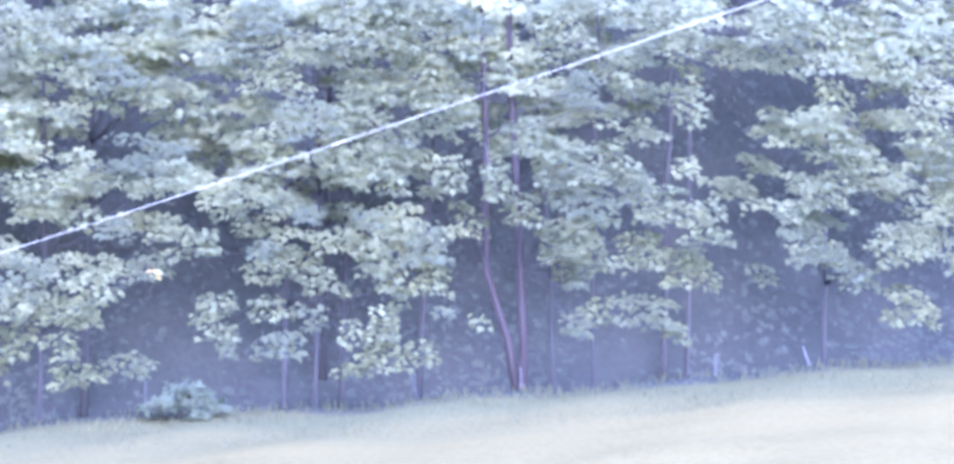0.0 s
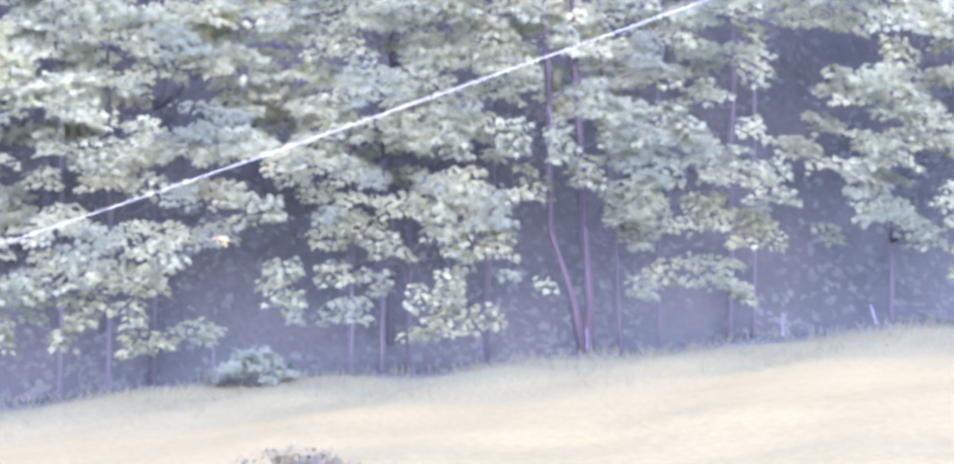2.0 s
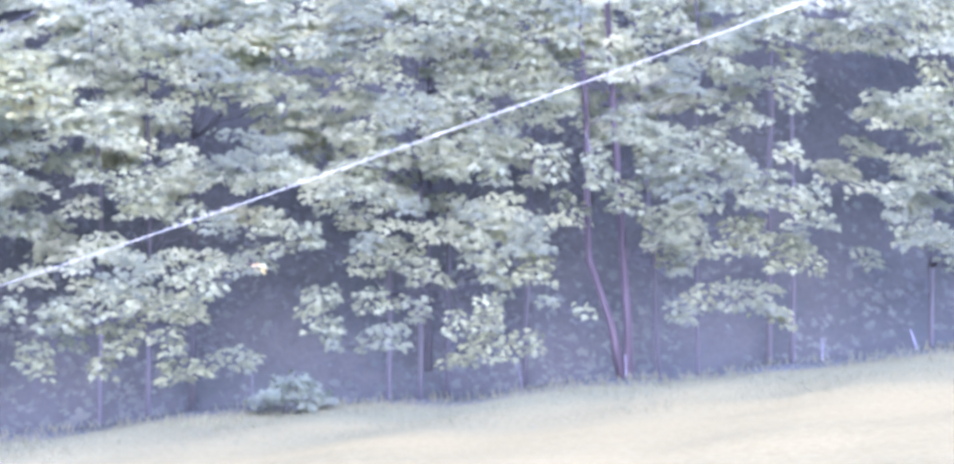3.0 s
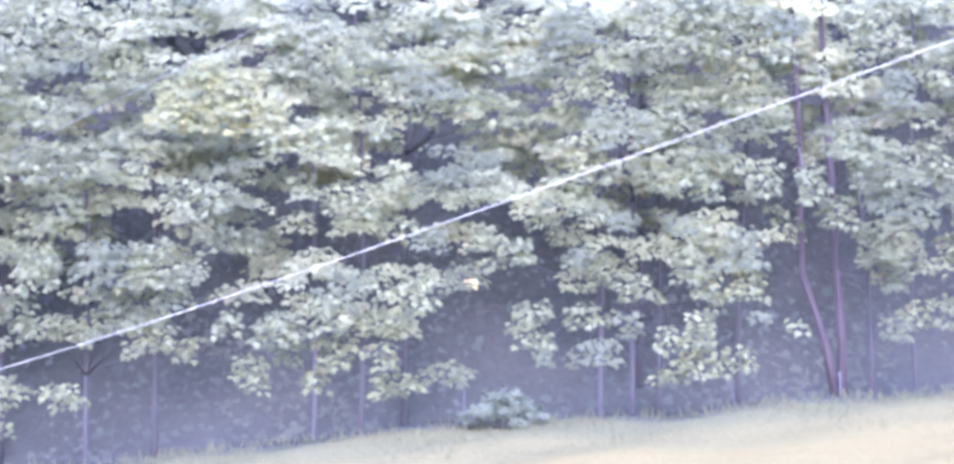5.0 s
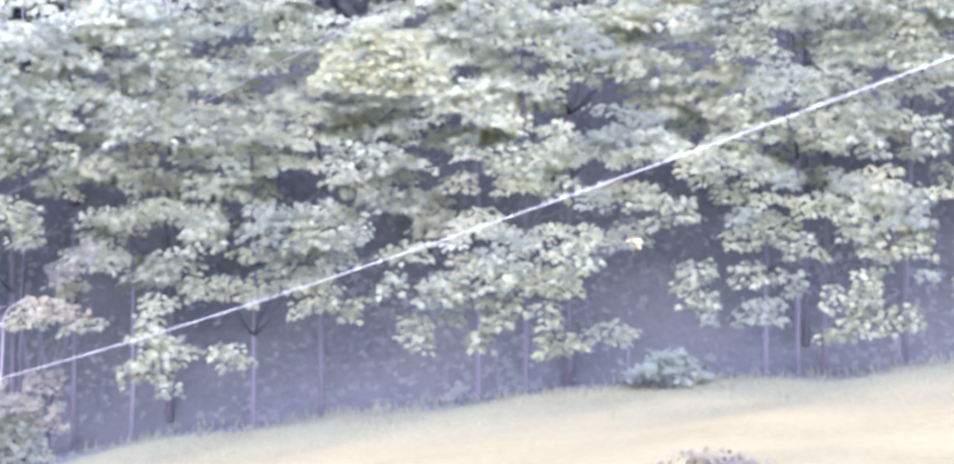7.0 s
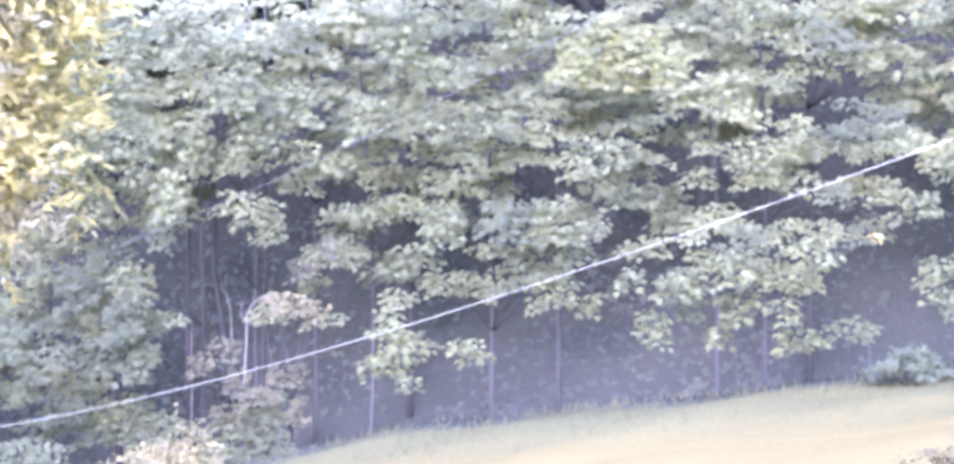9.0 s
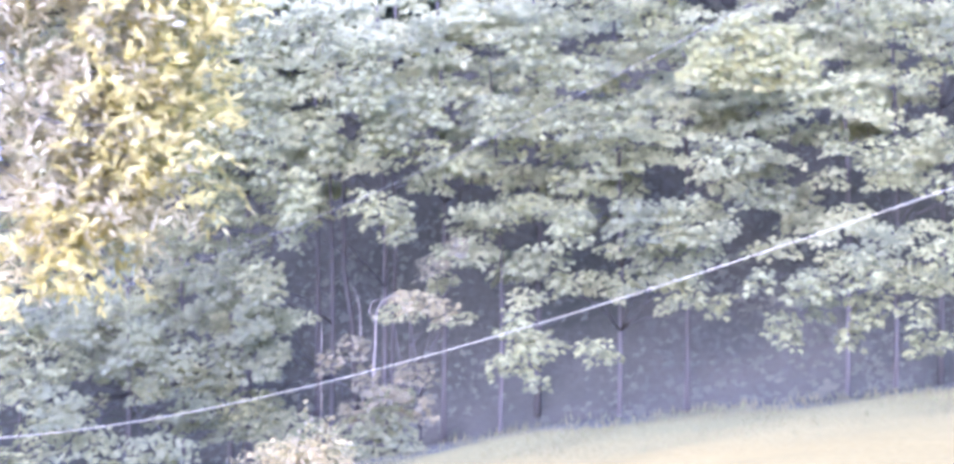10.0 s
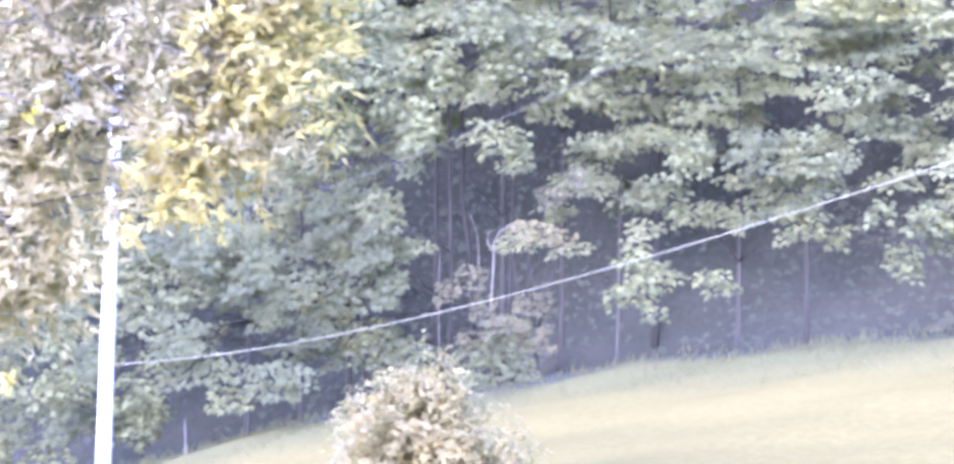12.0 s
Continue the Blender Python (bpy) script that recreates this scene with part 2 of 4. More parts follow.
def ground_height(x, y):
    x, y = np.asarray(x, float), np.asarray(y, float)
    u = np.clip(x, -22, 18)
    z = EYE - 2.99 + 0.075 * u - 0.0040 * u * u + 0.000186 * u ** 3
    z = z - 0.1 * np.exp(-((x - 5.2) / 1.7) ** 2)
    z = z + 0.04 * np.sin(x * 0.9 + y * 0.35) * np.cos(y * 0.7 - x * 0.2) + 0.03 * np.sin(x * 2.1 - y * 1.3)
    return z + 10 * smooth(45, 85, y) + 10.4 * smooth(37.8, 45.6, y) - 0.9 * smooth(35.2, 37.4, y) + 0.25 * smooth(37.6, 40.0, y) * np.sin(x * 0.8) * np.cos(y * 0.6 + x * 0.3) - 0.6 * smooth(16, 0, y)


def ground():
    xs = np.concatenate([-np.geomspace(900, 32, 24), np.linspace(-30, 30, 151), np.geomspace(32, 900, 24)])
    ys = np.concatenate([-np.geomspace(900, 6, 20), np.linspace(-4, 14, 19), np.linspace(14.5, 42, 111), np.geomspace(43, 1500, 34)])
    gx, gy = np.meshgrid(xs, ys)
    verts = np.stack([gx, gy, ground_height(gx, gy)], -1).reshape(-1, 3).tolist()
    w = len(xs)
    faces = [(j * w + i, j * w + i + 1, (j + 1) * w + i + 1, (j + 1) * w + i) for j in range(len(ys) - 1) for i in range(w - 1)]
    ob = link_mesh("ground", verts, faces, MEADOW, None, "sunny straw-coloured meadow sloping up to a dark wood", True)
    tagged(ob, category="meadow", kind="structure")


ground()


def blades(name, label, count, x_range, y_range, height, mat, seed, lean=0.35, thin=1.0, gather=1.0):
    rng = np.random.default_rng(seed)
    x, y = rng.uniform(*x_range, count), y_range[1] - (y_range[1] - y_range[0]) * rng.random(count) ** gather
    keep = rng.random(count) < thin * (0.55 + 0.45 * np.sin(x * 1.7 + 1.3 * np.sin(y * 0.9)) * np.sin(x * 0.53 + y))
    x, y = x[keep], y[keep]
    n = len(x)
    place = np.stack([x, y, ground_height(x, y) - 0.02], 1)
    way = np.stack([rng.normal(0, lean, n), rng.normal(0, lean, n), np.ones(n)], 1)
    normal = np.stack([rng.normal(0, 0.5, n), -np.ones(n), rng.normal(0, 0.3, n)], 1)
    v, f = leaves(place, way, normal, height * rng.uniform(0.4, 1.2, n), BLADE)
    turf = np.stack([rng.normal(0, 0.1, n), rng.normal(-0.2, 0.1, n), np.ones(n)], 1)
    ob = link_mesh(name, v, f, mat, normals=np.repeat(unit(turf), len(BLADE[0]), 0).tolist())
    return tagged(ob, label, "grass", kind="stuff")


blades("meadow_grass", "short dry straw-coloured meadow grass", 60000, (-17, 19), (17, 34.5), 0.05, STRAW_BLADE, 5, 1.5)
blades("tall_grass", "tall pale green and straw grass at the edge of the wood", 24000, (-18, 19), (29.5, 34.5), 0.1, GREEN_BLADE, 6, 0.6, 1.0, 2.0)
blades("dry_grass", "sparse tall dry grass stalks beside the wood", 3600, (-18, 19), (32.8, 35.0), 0.18, GREEN_BLADE, 7, 0.35, 1.0, 1.6)


# ---- the trees at the edge of the wood ----
def shingles(rng, x, y, z, w, h, size, gap=0.062):
    """The leaves of a spray, laid like shingles in drooping tiers: places, ways, facings and sizes."""
    tiers = max(1, int(round(h / 0.165)))
    out = []
    for k in range(tiers):
        half = w * rng.uniform(0.3, 0.48) if tiers > 1 else w * 0.46
        cx = x + rng.uniform(-1, 1) * (w / 2 - half)
        cz = z + h * ((k + 0.55) / tiers - 0.5)
        slope, arch = rng.uniform(-0.22, 0.22), rng.uniform(0.16, 0.34)
        for row in range(3):
            reach = half * (0.78, 1.0, 0.86)[row]
            n = max(2, int(2 * reach / gap))
            dx = np.clip((np.arange(n) + 0.5) / n * 2 - 1 + rng.uniform(-0.9, 0.9, n) / n, -1, 1)
            dx = dx[rng.random(n) > 0.1]
            n = len(dx)
            px = reach * dx
            place = np.stack([cx + px, y - 0.13 * row - 0.1 * (tiers - k) + 0.1 * dx ** 2 + rng.normal(0, 0.05, n),
                              cz + 0.08 - 0.06 * row + slope * px - arch * np.abs(dx) ** 1.8 * half * 0.55 + rng.normal(0, 0.022, n)], 1)
            way = np.stack([0.75 * dx + rng.normal(0, 0.4, n), -0.75 + rng.normal(0, 0.2, n), -0.35 - 0.12 * row + rng.normal(0, 0.2, n)], 1)
            face = np.stack([0.3 * dx + rng.normal(0, 0.3, n), -0.62 + rng.normal(0, 0.22, n), 0.72 + rng.normal(0, 0.2, n)], 1)
            out.append((place, way, face, size * rng.uniform(0.65, 1.15, n)))
    return [np.concatenate(c) for c in zip(*out)]


def leaf_mesh(sets, shift, shape):
    """Vertices, faces and soft normals of many leaves."""
    place, way, face, size = (np.concatenate(c) for c in zip(*sets))
    v, f = leaves(place - np.asarray(shift), way, face, size, shape)
    soft = unit(0.6 * unit(face) + np.array((0, -0.3, 0.35)))
    return v, f, np.repeat(soft, len(shape[0]), 0).tolist()


def spray(tree, x, y, z, w, h, rng, mat, length=0.108, shape=PALMATE, name="leaf_spray", singles=9):
    """A layered spray of leaves, w wide and h high, round a place; the foremost leaves are parts of their own."""
    place, way, face, size = shingles(rng, x, y, z, w, h, length)
    place = place - np.array(tree.location)
    order = np.argsort(place[:, 1])
    front, rest = order[:singles], order[singles:]
    v, f, soft = leaf_mesh([(place[rest], way[rest], face[rest], size[rest])], (0, 0, 0), shape)
    ob = link_mesh(name, v, f, mat, tree, normals=soft)
    single_leaves(ob, place[front], way[front], face[front], size[front], shape, mat)
    return ob


def tree(base, rows, seed, label, reach=6.5, thick=0.05, mat=None, top=True, length=0.108, depth=0.6, lean=(0.0, 0.0), early=1.0, dull=0.22, course=None, bark=None, group="sycamores at the edge of the wood"):
    """A broadleaf tree: stem, a limb to each spray, and an unseen high crown added for shade."""
    rng = np.random.default_rng(seed)
    x, y = base
    z = float(ground_height(x, y))
    ob = thing("tree", (x, y, z - 0.05), label, "tree", group)
    spine = [np.array((x, y, z)) + np.array((lean[0] * float(smooth(0, early, s)) + 0.12 * math.sin(4 * s) * early, lean[1] * s + 0.25 * s, (reach + 5.5) * s)) for s in np.linspace(0, 1, 12)]
    if course:
        cx, cz = np.array(course).T
        spine = [np.array((float(np.interp(h, cz, cx)), y + 0.03 * (h - z), h)) for h in np.linspace(z, reach + 5.5 + z, 12)]
    v, f = tube([local(ob, p) for p in spine], [thick * (1.25 if i == 0 else 1 - 0.075 * i) for i in range(12)], 9)
    link_mesh("trunk", v, f, bark or BARK, ob, smooth=True)
    for sx, sz, w, h in rows:
        sy = rows_depth[id(rows)] + rng.uniform(-depth, depth) * 0.6
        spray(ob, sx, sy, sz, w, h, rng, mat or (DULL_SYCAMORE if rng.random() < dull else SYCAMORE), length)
        low = max(z + min(2.2, reach + 1.5), min(sz - 0.25 * math.hypot(sx - x, sy - y) - 0.3, z + reach + 4))
        k = min(11, max(0, int(round((low - z) / (reach + 5.5) * 11))))
        path = bend(spine[k], (sx, sy + 0.15, sz - 0.05), rng, 0.12)
        v, f = tube([local(ob, p) for p in path], np.linspace(0.010, 0.004, len(path)), 5)
        link_mesh("branch", v, f, BARK, ob, smooth=True)
    if top:
        # Leaves above the view, added only to keep light off the bank.
        n = 500
        u = unit(rng.normal(size=(n, 3))) * rng.random((n, 1)) ** 0.35
        c = np.array((x + lean[0], y + lean[1] + 4.2, z + reach + 5.6)) + u * np.array((2.8, 4.2, 2.8)) - np.array(ob.location)
        v, f = rosettes(c, u + np.array((0, 0, 0.8)), rng, 7, 0.3, PLAIN)
        link_mesh("crown", v, f, mat or SYCAMORE, ob)
    return ob


rows_depth = {}      # how far each row of sprays stands
RIGHT = [
    (14.68, 6.66, 1.3, 0.7), (13.62, 6.05, 1.8, 0.8), (12.88, 4.96, 1.3, 0.8), (15.10, 5.51, 1.0, 0.6), (14.25, 4.81, 1.1, 0.7), 
    (13.51, 4.31, 0.9, 0.5), (14.46, 3.81, 1.2, 0.6), (13.09, 8.23, 1.6, 0.8), (12.15, 8.31, 1.2, 0.6), (15.10, 7.92, 1.1, 0.8), 
    (13.20, 6.89, 0.8, 1.2), (15.10, 6.16, 1.0, 0.6), (12.99, 5.60, 1.2, 0.5), (15.32, 4.61, 0.9, 0.6), (14.04, 7.70, 1.1, 0.6),
]
DOUBLE = [
    (8.30, 6.52, 1.1, 0.6), (8.90, 6.09, 1.5, 0.7), (9.61, 6.19, 0.9, 0.6), (8.20, 5.35, 0.9, 0.5), (9.00, 5.55, 1.3, 0.5), (9.91, 5.80, 0.8, 0.6), 
    (10.27, 5.45, 1.1, 0.6), (11.04, 5.16, 1.0, 0.7), (10.12, 4.71, 1.3, 0.6), (10.94, 4.42, 1.1, 0.6), (8.80, 4.81, 0.9, 0.5), (9.10, 4.28, 0.6, 0.4), 
    (9.41, 3.75, 1.2, 0.4), (9.05, 3.49, 0.7, 0.3), (10.22, 3.73, 1.2, 0.5), (10.73, 3.38, 0.5, 0.3),
]
DOUBLE_TOP = [
    (10.25, 6.72, 0.6, 0.4), (9.83, 7.52, 0.9, 0.6), (9.10, 7.31, 0.7, 0.6), (9.52, 6.87, 0.6, 0.4), (10.77, 8.24, 1.3, 0.9), (10.09, 8.48, 0.9, 0.5), 
    (8.90, 8.36, 0.9, 0.5), (10.98, 7.23, 0.7, 1.1), (7.77, 7.54, 0.6, 0.3), (7.37, 5.31, 0.7, 0.4), (6.96, 5.90, 0.7, 0.6), (7.67, 5.80, 0.6, 0.6),
]
MID = [
    (5.60, 6.11, 1.2, 0.6), (4.64, 6.77, 1.1, 0.6), (5.26, 6.82, 0.8, 0.4), (4.17, 6.24, 1.0, 0.7), (3.88, 5.67, 1.2, 0.6), (3.41, 5.39, 0.6, 0.4), 
    (4.64, 5.29, 0.6, 0.3), (5.99, 5.77, 0.6, 0.4), (5.60, 5.20, 0.6, 0.3), (6.48, 4.82, 1.0, 0.6), (5.60, 4.63, 0.8, 0.6), (5.02, 4.25, 1.0, 0.4), 
    (4.36, 4.35, 0.5, 0.2), (5.99, 4.29, 0.7, 0.5), (6.57, 4.34, 0.7, 0.6),
]
MID_LOW = [
    (6.11, 3.97, 0.4, 0.4), (3.28, 3.71, 0.9, 0.7), (4.02, 3.84, 1.0, 0.4), (4.12, 3.28, 1.0, 0.4), (3.37, 3.29, 0.4, 0.3), (4.73, 3.69, 0.5, 0.4), 
    (5.25, 3.46, 0.5, 0.4), (5.73, 3.59, 0.6, 0.5), (5.63, 3.10, 0.8, 0.5), (6.35, 3.11, 0.9, 0.4), (5.30, 2.89, 0.6, 0.2), (6.69, 3.77, 0.4, 0.2), 
    (7.37, 3.58, 0.4, 0.2), (3.93, 4.73, 0.6, 0.3), (3.00, 4.82, 0.6, 0.4),
]
MID_TOP = [
    (6.72, 7.27, 1.2, 0.6), (6.13, 7.21, 0.8, 0.4), (6.13, 6.58, 0.8, 0.4), (6.13, 7.95, 0.6, 0.3), (7.22, 7.87, 0.6, 0.3), (4.75, 7.83, 0.9, 0.4), 
    (5.34, 8.22, 1.1, 0.5), (6.62, 8.44, 1.3, 0.5), (7.33, 8.31, 0.7, 0.5), (5.93, 8.58, 1.0, 0.4), (4.46, 7.43, 0.9, 0.4), (6.62, 7.66, 0.8, 0.4),
]
LEFT = [
    (2.25, 6.18, 1.4, 0.6), (1.78, 5.92, 0.9, 0.4), (2.67, 5.91, 0.8, 0.4), (0.09, 6.64, 1.3, 0.6), (0.45, 5.69, 1.0, 0.5), (-0.21, 5.92, 0.6, 0.4), 
    (1.07, 6.06, 0.6, 0.4), (0.94, 6.75, 0.6, 0.3), (-0.52, 6.59, 0.9, 0.4), (1.20, 5.24, 0.8, 0.4), (1.66, 5.06, 0.7, 0.3), (2.52, 5.04, 0.7, 0.4), 
    (2.60, 4.66, 0.5, 0.2), (3.08, 4.84, 0.6, 0.4), (2.22, 4.48, 0.9, 0.4),
]
LEFT_LOW = [
    (1.26, 4.13, 1.1, 0.7), (0.33, 4.33, 1.0, 0.6), (0.88, 3.81, 0.8, 0.4), (0.04, 3.95, 0.7, 0.5), (-0.66, 3.75, 1.0, 0.5), (-0.53, 3.37, 0.6, 0.4), 
    (-1.09, 3.06, 0.6, 0.5), (0.17, 3.36, 0.9, 0.5), (-0.07, 2.93, 0.6, 0.3), (0.87, 3.30, 0.6, 0.4), (1.14, 2.85, 0.9, 0.3), (1.94, 2.98, 1.0, 0.3), 
    (-1.36, 3.85, 0.6, 0.3),
]
LEFT_TOP = [
    (0.79, 8.08, 0.9, 0.6), (0.78, 7.59, 1.1, 0.5), (1.75, 7.48, 1.2, 0.5), (2.43, 7.23, 1.4, 0.4), (1.65, 7.05, 0.7, 0.4), (3.41, 7.80, 1.0, 0.4), 
    (2.35, 8.25, 1.2, 0.4), (1.29, 8.55, 1.2, 0.4), (2.84, 8.58, 1.0, 0.4), (4.01, 8.37, 1.0, 0.6), (4.19, 7.54, 0.7, 0.4), (3.01, 6.98, 0.7, 0.4), 
    (4.13, 4.68, 0.6, 0.3),
]
UPPER = [
    (6.15, 8.49, 1.1, 0.6), (7.14, 8.43, 1.1, 0.5), (6.73, 7.64, 0.8, 0.5), (7.07, 7.24, 0.9, 0.5), (8.64, 8.36, 0.7, 0.5), (6.24, 7.94, 0.7, 0.3), 
    (5.26, 8.55, 1.2, 0.5), (-0.07, 8.72, 1.0, 0.4), (0.31, 8.03, 0.6, 0.5), (5.63, 7.46, 0.6, 0.4),
]
YELLOW = [
    (-2.23, 7.27, 0.9, 0.8), (-1.23, 7.41, 1.3, 0.8), (-1.62, 7.02, 1.4, 0.5), (-1.79, 7.78, 0.7, 0.3), (-0.76, 7.01, 0.7, 0.5),
]
SECOND = [
    (-3.23, 4.77, 1.3, 0.6), (-2.53, 4.76, 1.3, 0.7), (-2.30, 4.38, 0.9, 0.5), (-2.96, 4.11, 1.5, 0.6), (-3.43, 3.84, 0.9, 0.4), 
    (-2.68, 3.68, 0.8, 0.4), (-2.15, 3.43, 0.6, 0.3), (-1.35, 5.11, 1.2, 0.4), (-1.62, 5.73, 0.9, 0.5), (-4.91, 4.19, 1.2, 0.5), 
    (-4.55, 3.81, 0.5, 0.3), (-4.25, 4.69, 0.8, 0.6), (-2.18, 5.88, 0.8, 0.4),
]
SECOND_LOW = [
    (-4.88, 2.91, 1.5, 0.5), (-3.87, 2.79, 0.9, 0.3), (-5.25, 2.61, 0.9, 0.4), (-4.80, 2.33, 0.5, 0.2), (-5.15, 3.24, 0.9, 0.4),
]
SECOND_TOP = [
    (-5.02, 7.60, 1.3, 0.6), (-5.33, 6.44, 1.2, 0.6), (-4.28, 6.33, 1.0, 0.5), (-3.40, 6.51, 1.2, 0.5), (-3.09, 7.87, 1.0, 0.7), 
    (-3.66, 8.41, 1.3, 0.8), (-4.81, 8.67, 1.3, 0.6), (-4.48, 5.46, 0.7, 0.3), (-5.34, 5.96, 0.8, 0.4), (-5.07, 5.08, 1.0, 0.3), 
    (-3.97, 7.10, 0.9, 0.4), (-2.50, 8.54, 1.1, 0.5),
]
THIRD = [
    (-7.10, 6.46, 1.2, 0.8), (-7.21, 6.02, 0.9, 0.4), (-7.68, 6.97, 1.0, 0.6), (-6.79, 6.84, 0.9, 0.6), (-5.62, 6.56, 1.2, 0.6), 
    (-5.13, 6.35, 1.1, 0.5), (-4.43, 7.15, 0.9, 0.5), (-3.96, 6.36, 1.2, 0.5), (-5.00, 7.65, 0.9, 0.5), (-5.37, 5.05, 1.2, 0.4), 
    (-6.03, 5.74, 1.0, 0.3),
]
FOURTH = [
    (-7.43, 5.08, 1.4, 0.5), (-7.04, 4.78, 0.7, 0.4), (-8.62, 5.35, 0.7, 0.8), (-8.83, 4.77, 0.6, 0.6), (-7.20, 6.33, 1.0, 0.7), 
    (-7.59, 6.88, 1.1, 0.6), (-6.60, 6.65, 1.1, 0.6), (-6.62, 5.98, 0.8, 0.4), (-8.20, 6.12, 0.6, 0.6),
]
CORNER = [
    (-10.06, 6.87, 1.5, 1.0), (-9.40, 6.35, 1.0, 0.8), (-10.39, 5.99, 1.0, 0.6), (-10.30, 5.49, 0.9, 0.5), (-9.16, 5.81, 0.6, 0.6), 
    (-10.89, 6.50, 1.0, 0.8), (-9.44, 7.14, 1.2, 0.5), (-9.89, 5.09, 0.6, 0.4), (-10.27, 6.43, 1.2, 0.7),
]
CORNER_LOW = [
    (-12.82, 2.45, 1.2, 0.6), (-12.22, 2.11, 1.1, 0.6), (-14.28, 1.96, 0.6, 0.5), (-14.09, 1.48, 0.9, 0.7), (-14.67, 1.13, 0.8, 0.5), 
    (-13.06, 1.18, 1.0, 0.5), (-12.03, 1.57, 1.5, 0.5), (-10.92, 1.38, 1.4, 0.5), (-11.33, 1.09, 0.9, 0.3), (-10.23, 1.39, 0.8, 0.4), 
    (-12.97, 0.70, 0.7, 0.4), (-14.42, 0.69, 0.6, 0.6), (-13.67, 1.67, 0.7, 0.6),
]
CORNER_MID = [
    (-11.98, 3.47, 0.9, 0.6), (-11.18, 3.08, 1.0, 0.7), (-10.58, 2.73, 0.8, 0.5), (-11.09, 2.30, 0.7, 0.4), (-13.14, 2.99, 1.0, 0.7), 
    (-12.41, 2.79, 0.9, 0.5), (-12.91, 3.58, 0.9, 0.6), (-14.40, 2.71, 0.9, 0.6), (-15.17, 2.11, 0.9, 0.6), (-11.46, 3.95, 0.9, 0.5),
]
SHADE = [
    (-9.29, 2.66, 0.7, 0.6), (-9.48, 3.32, 0.8, 0.6), (-9.91, 2.82, 0.9, 0.6), (-10.30, 3.88, 0.9, 0.7), (-9.36, 3.87, 0.7, 0.6), 
    (-9.52, 1.76, 1.2, 0.5), (-10.04, 1.56, 1.2, 0.4), (-8.90, 1.55, 0.9, 0.5), (-7.36, 1.90, 0.9, 0.6), (-7.88, 1.45, 1.2, 0.6), 
    (-10.66, 1.96, 0.9, 0.5), (-7.07, 1.36, 0.9, 0.5),
]
WITHERED = [
    (-7.05, 3.68, 0.55, 0.22), (-6.72, 3.58, 0.7, 0.25), (-6.45, 3.42, 0.5, 0.25), (-7.00, 3.45, 0.35, 0.2),
]
HAZEL = [
    (-6.21, 4.40, 0.5, 0.25), (-6.62, 4.12, 0.7, 0.35), (-6.95, 2.40, 0.9, 0.3), (-7.70, 2.38, 0.7, 0.3), (-7.35, 2.12, 1.0, 0.3),
    (-7.95, 2.85, 0.7, 0.4), (-8.35, 2.6, 0.6, 0.35), (-7.05, 1.85, 1.1, 0.4), (-7.9, 1.75, 0.9, 0.4),
]
THICKET = [
    (-11.49, 4.41, 1.2, 0.6), (-10.85, 4.70, 1.1, 0.6), (-10.21, 5.19, 1.2, 0.7), (-9.82, 4.38, 0.9, 0.6), (-9.41, 3.98, 0.9, 0.6), (-10.25, 3.79, 1.2, 0.6),
    (-10.89, 3.19, 1.1, 0.6), (-9.64, 3.18, 1.0, 0.6), (-9.44, 2.68, 0.8, 0.5), (-10.17, 2.58, 1.0, 0.5), (-11.62, 3.40, 1.0, 0.6), (-12.17, 2.70, 1.0, 0.6),
    (-11.23, 2.39, 0.9, 0.5), (-10.51, 1.78, 1.1, 0.5), (-9.67, 1.88, 1.2, 0.5), (-9.27, 1.37, 1.0, 0.5), (-11.14, 1.57, 0.9, 0.4), (-8.87, 5.06, 0.9, 0.5),
    (-12.69, 3.21, 1.0, 0.6), (-13.04, 2.40, 0.9, 0.5),
]
CORNER_TOP = [
    (-9.59, 7.93, 1.4, 0.7), (-8.57, 7.99, 1.4, 0.7), (-7.77, 7.56, 1.2, 0.6), (-10.53, 7.56, 1.2, 0.6), (-10.04, 6.84, 1.0, 0.6), (-7.28, 6.76, 1.1, 0.5),
    (-6.76, 7.82, 1.1, 0.6),
]



for rows, far in ((RIGHT, 34.6), (DOUBLE, 35.0), (DOUBLE_TOP, 35.2), (MID, 34.8), (MID_LOW, 34.4), (MID_TOP, 35.1), (LEFT, 34.8),
                  (LEFT_LOW, 34.4), (LEFT_TOP, 35.1), (UPPER, 35.5), (YELLOW, 35.2), (SECOND, 34.8), (SECOND_LOW, 34.4),
                  (SECOND_TOP, 35.4), (THIRD, 35.4), (FOURTH, 35.0), (CORNER, 35.2), (CORNER_LOW, 33.6), (CORNER_MID, 34.2),
                  (SHADE, 35.3), (WITHERED, 34.9), (HAZEL, 35.3), (THICKET, 35.7), (CORNER_TOP, 35.8)):
    rows_depth[id(rows)] = far

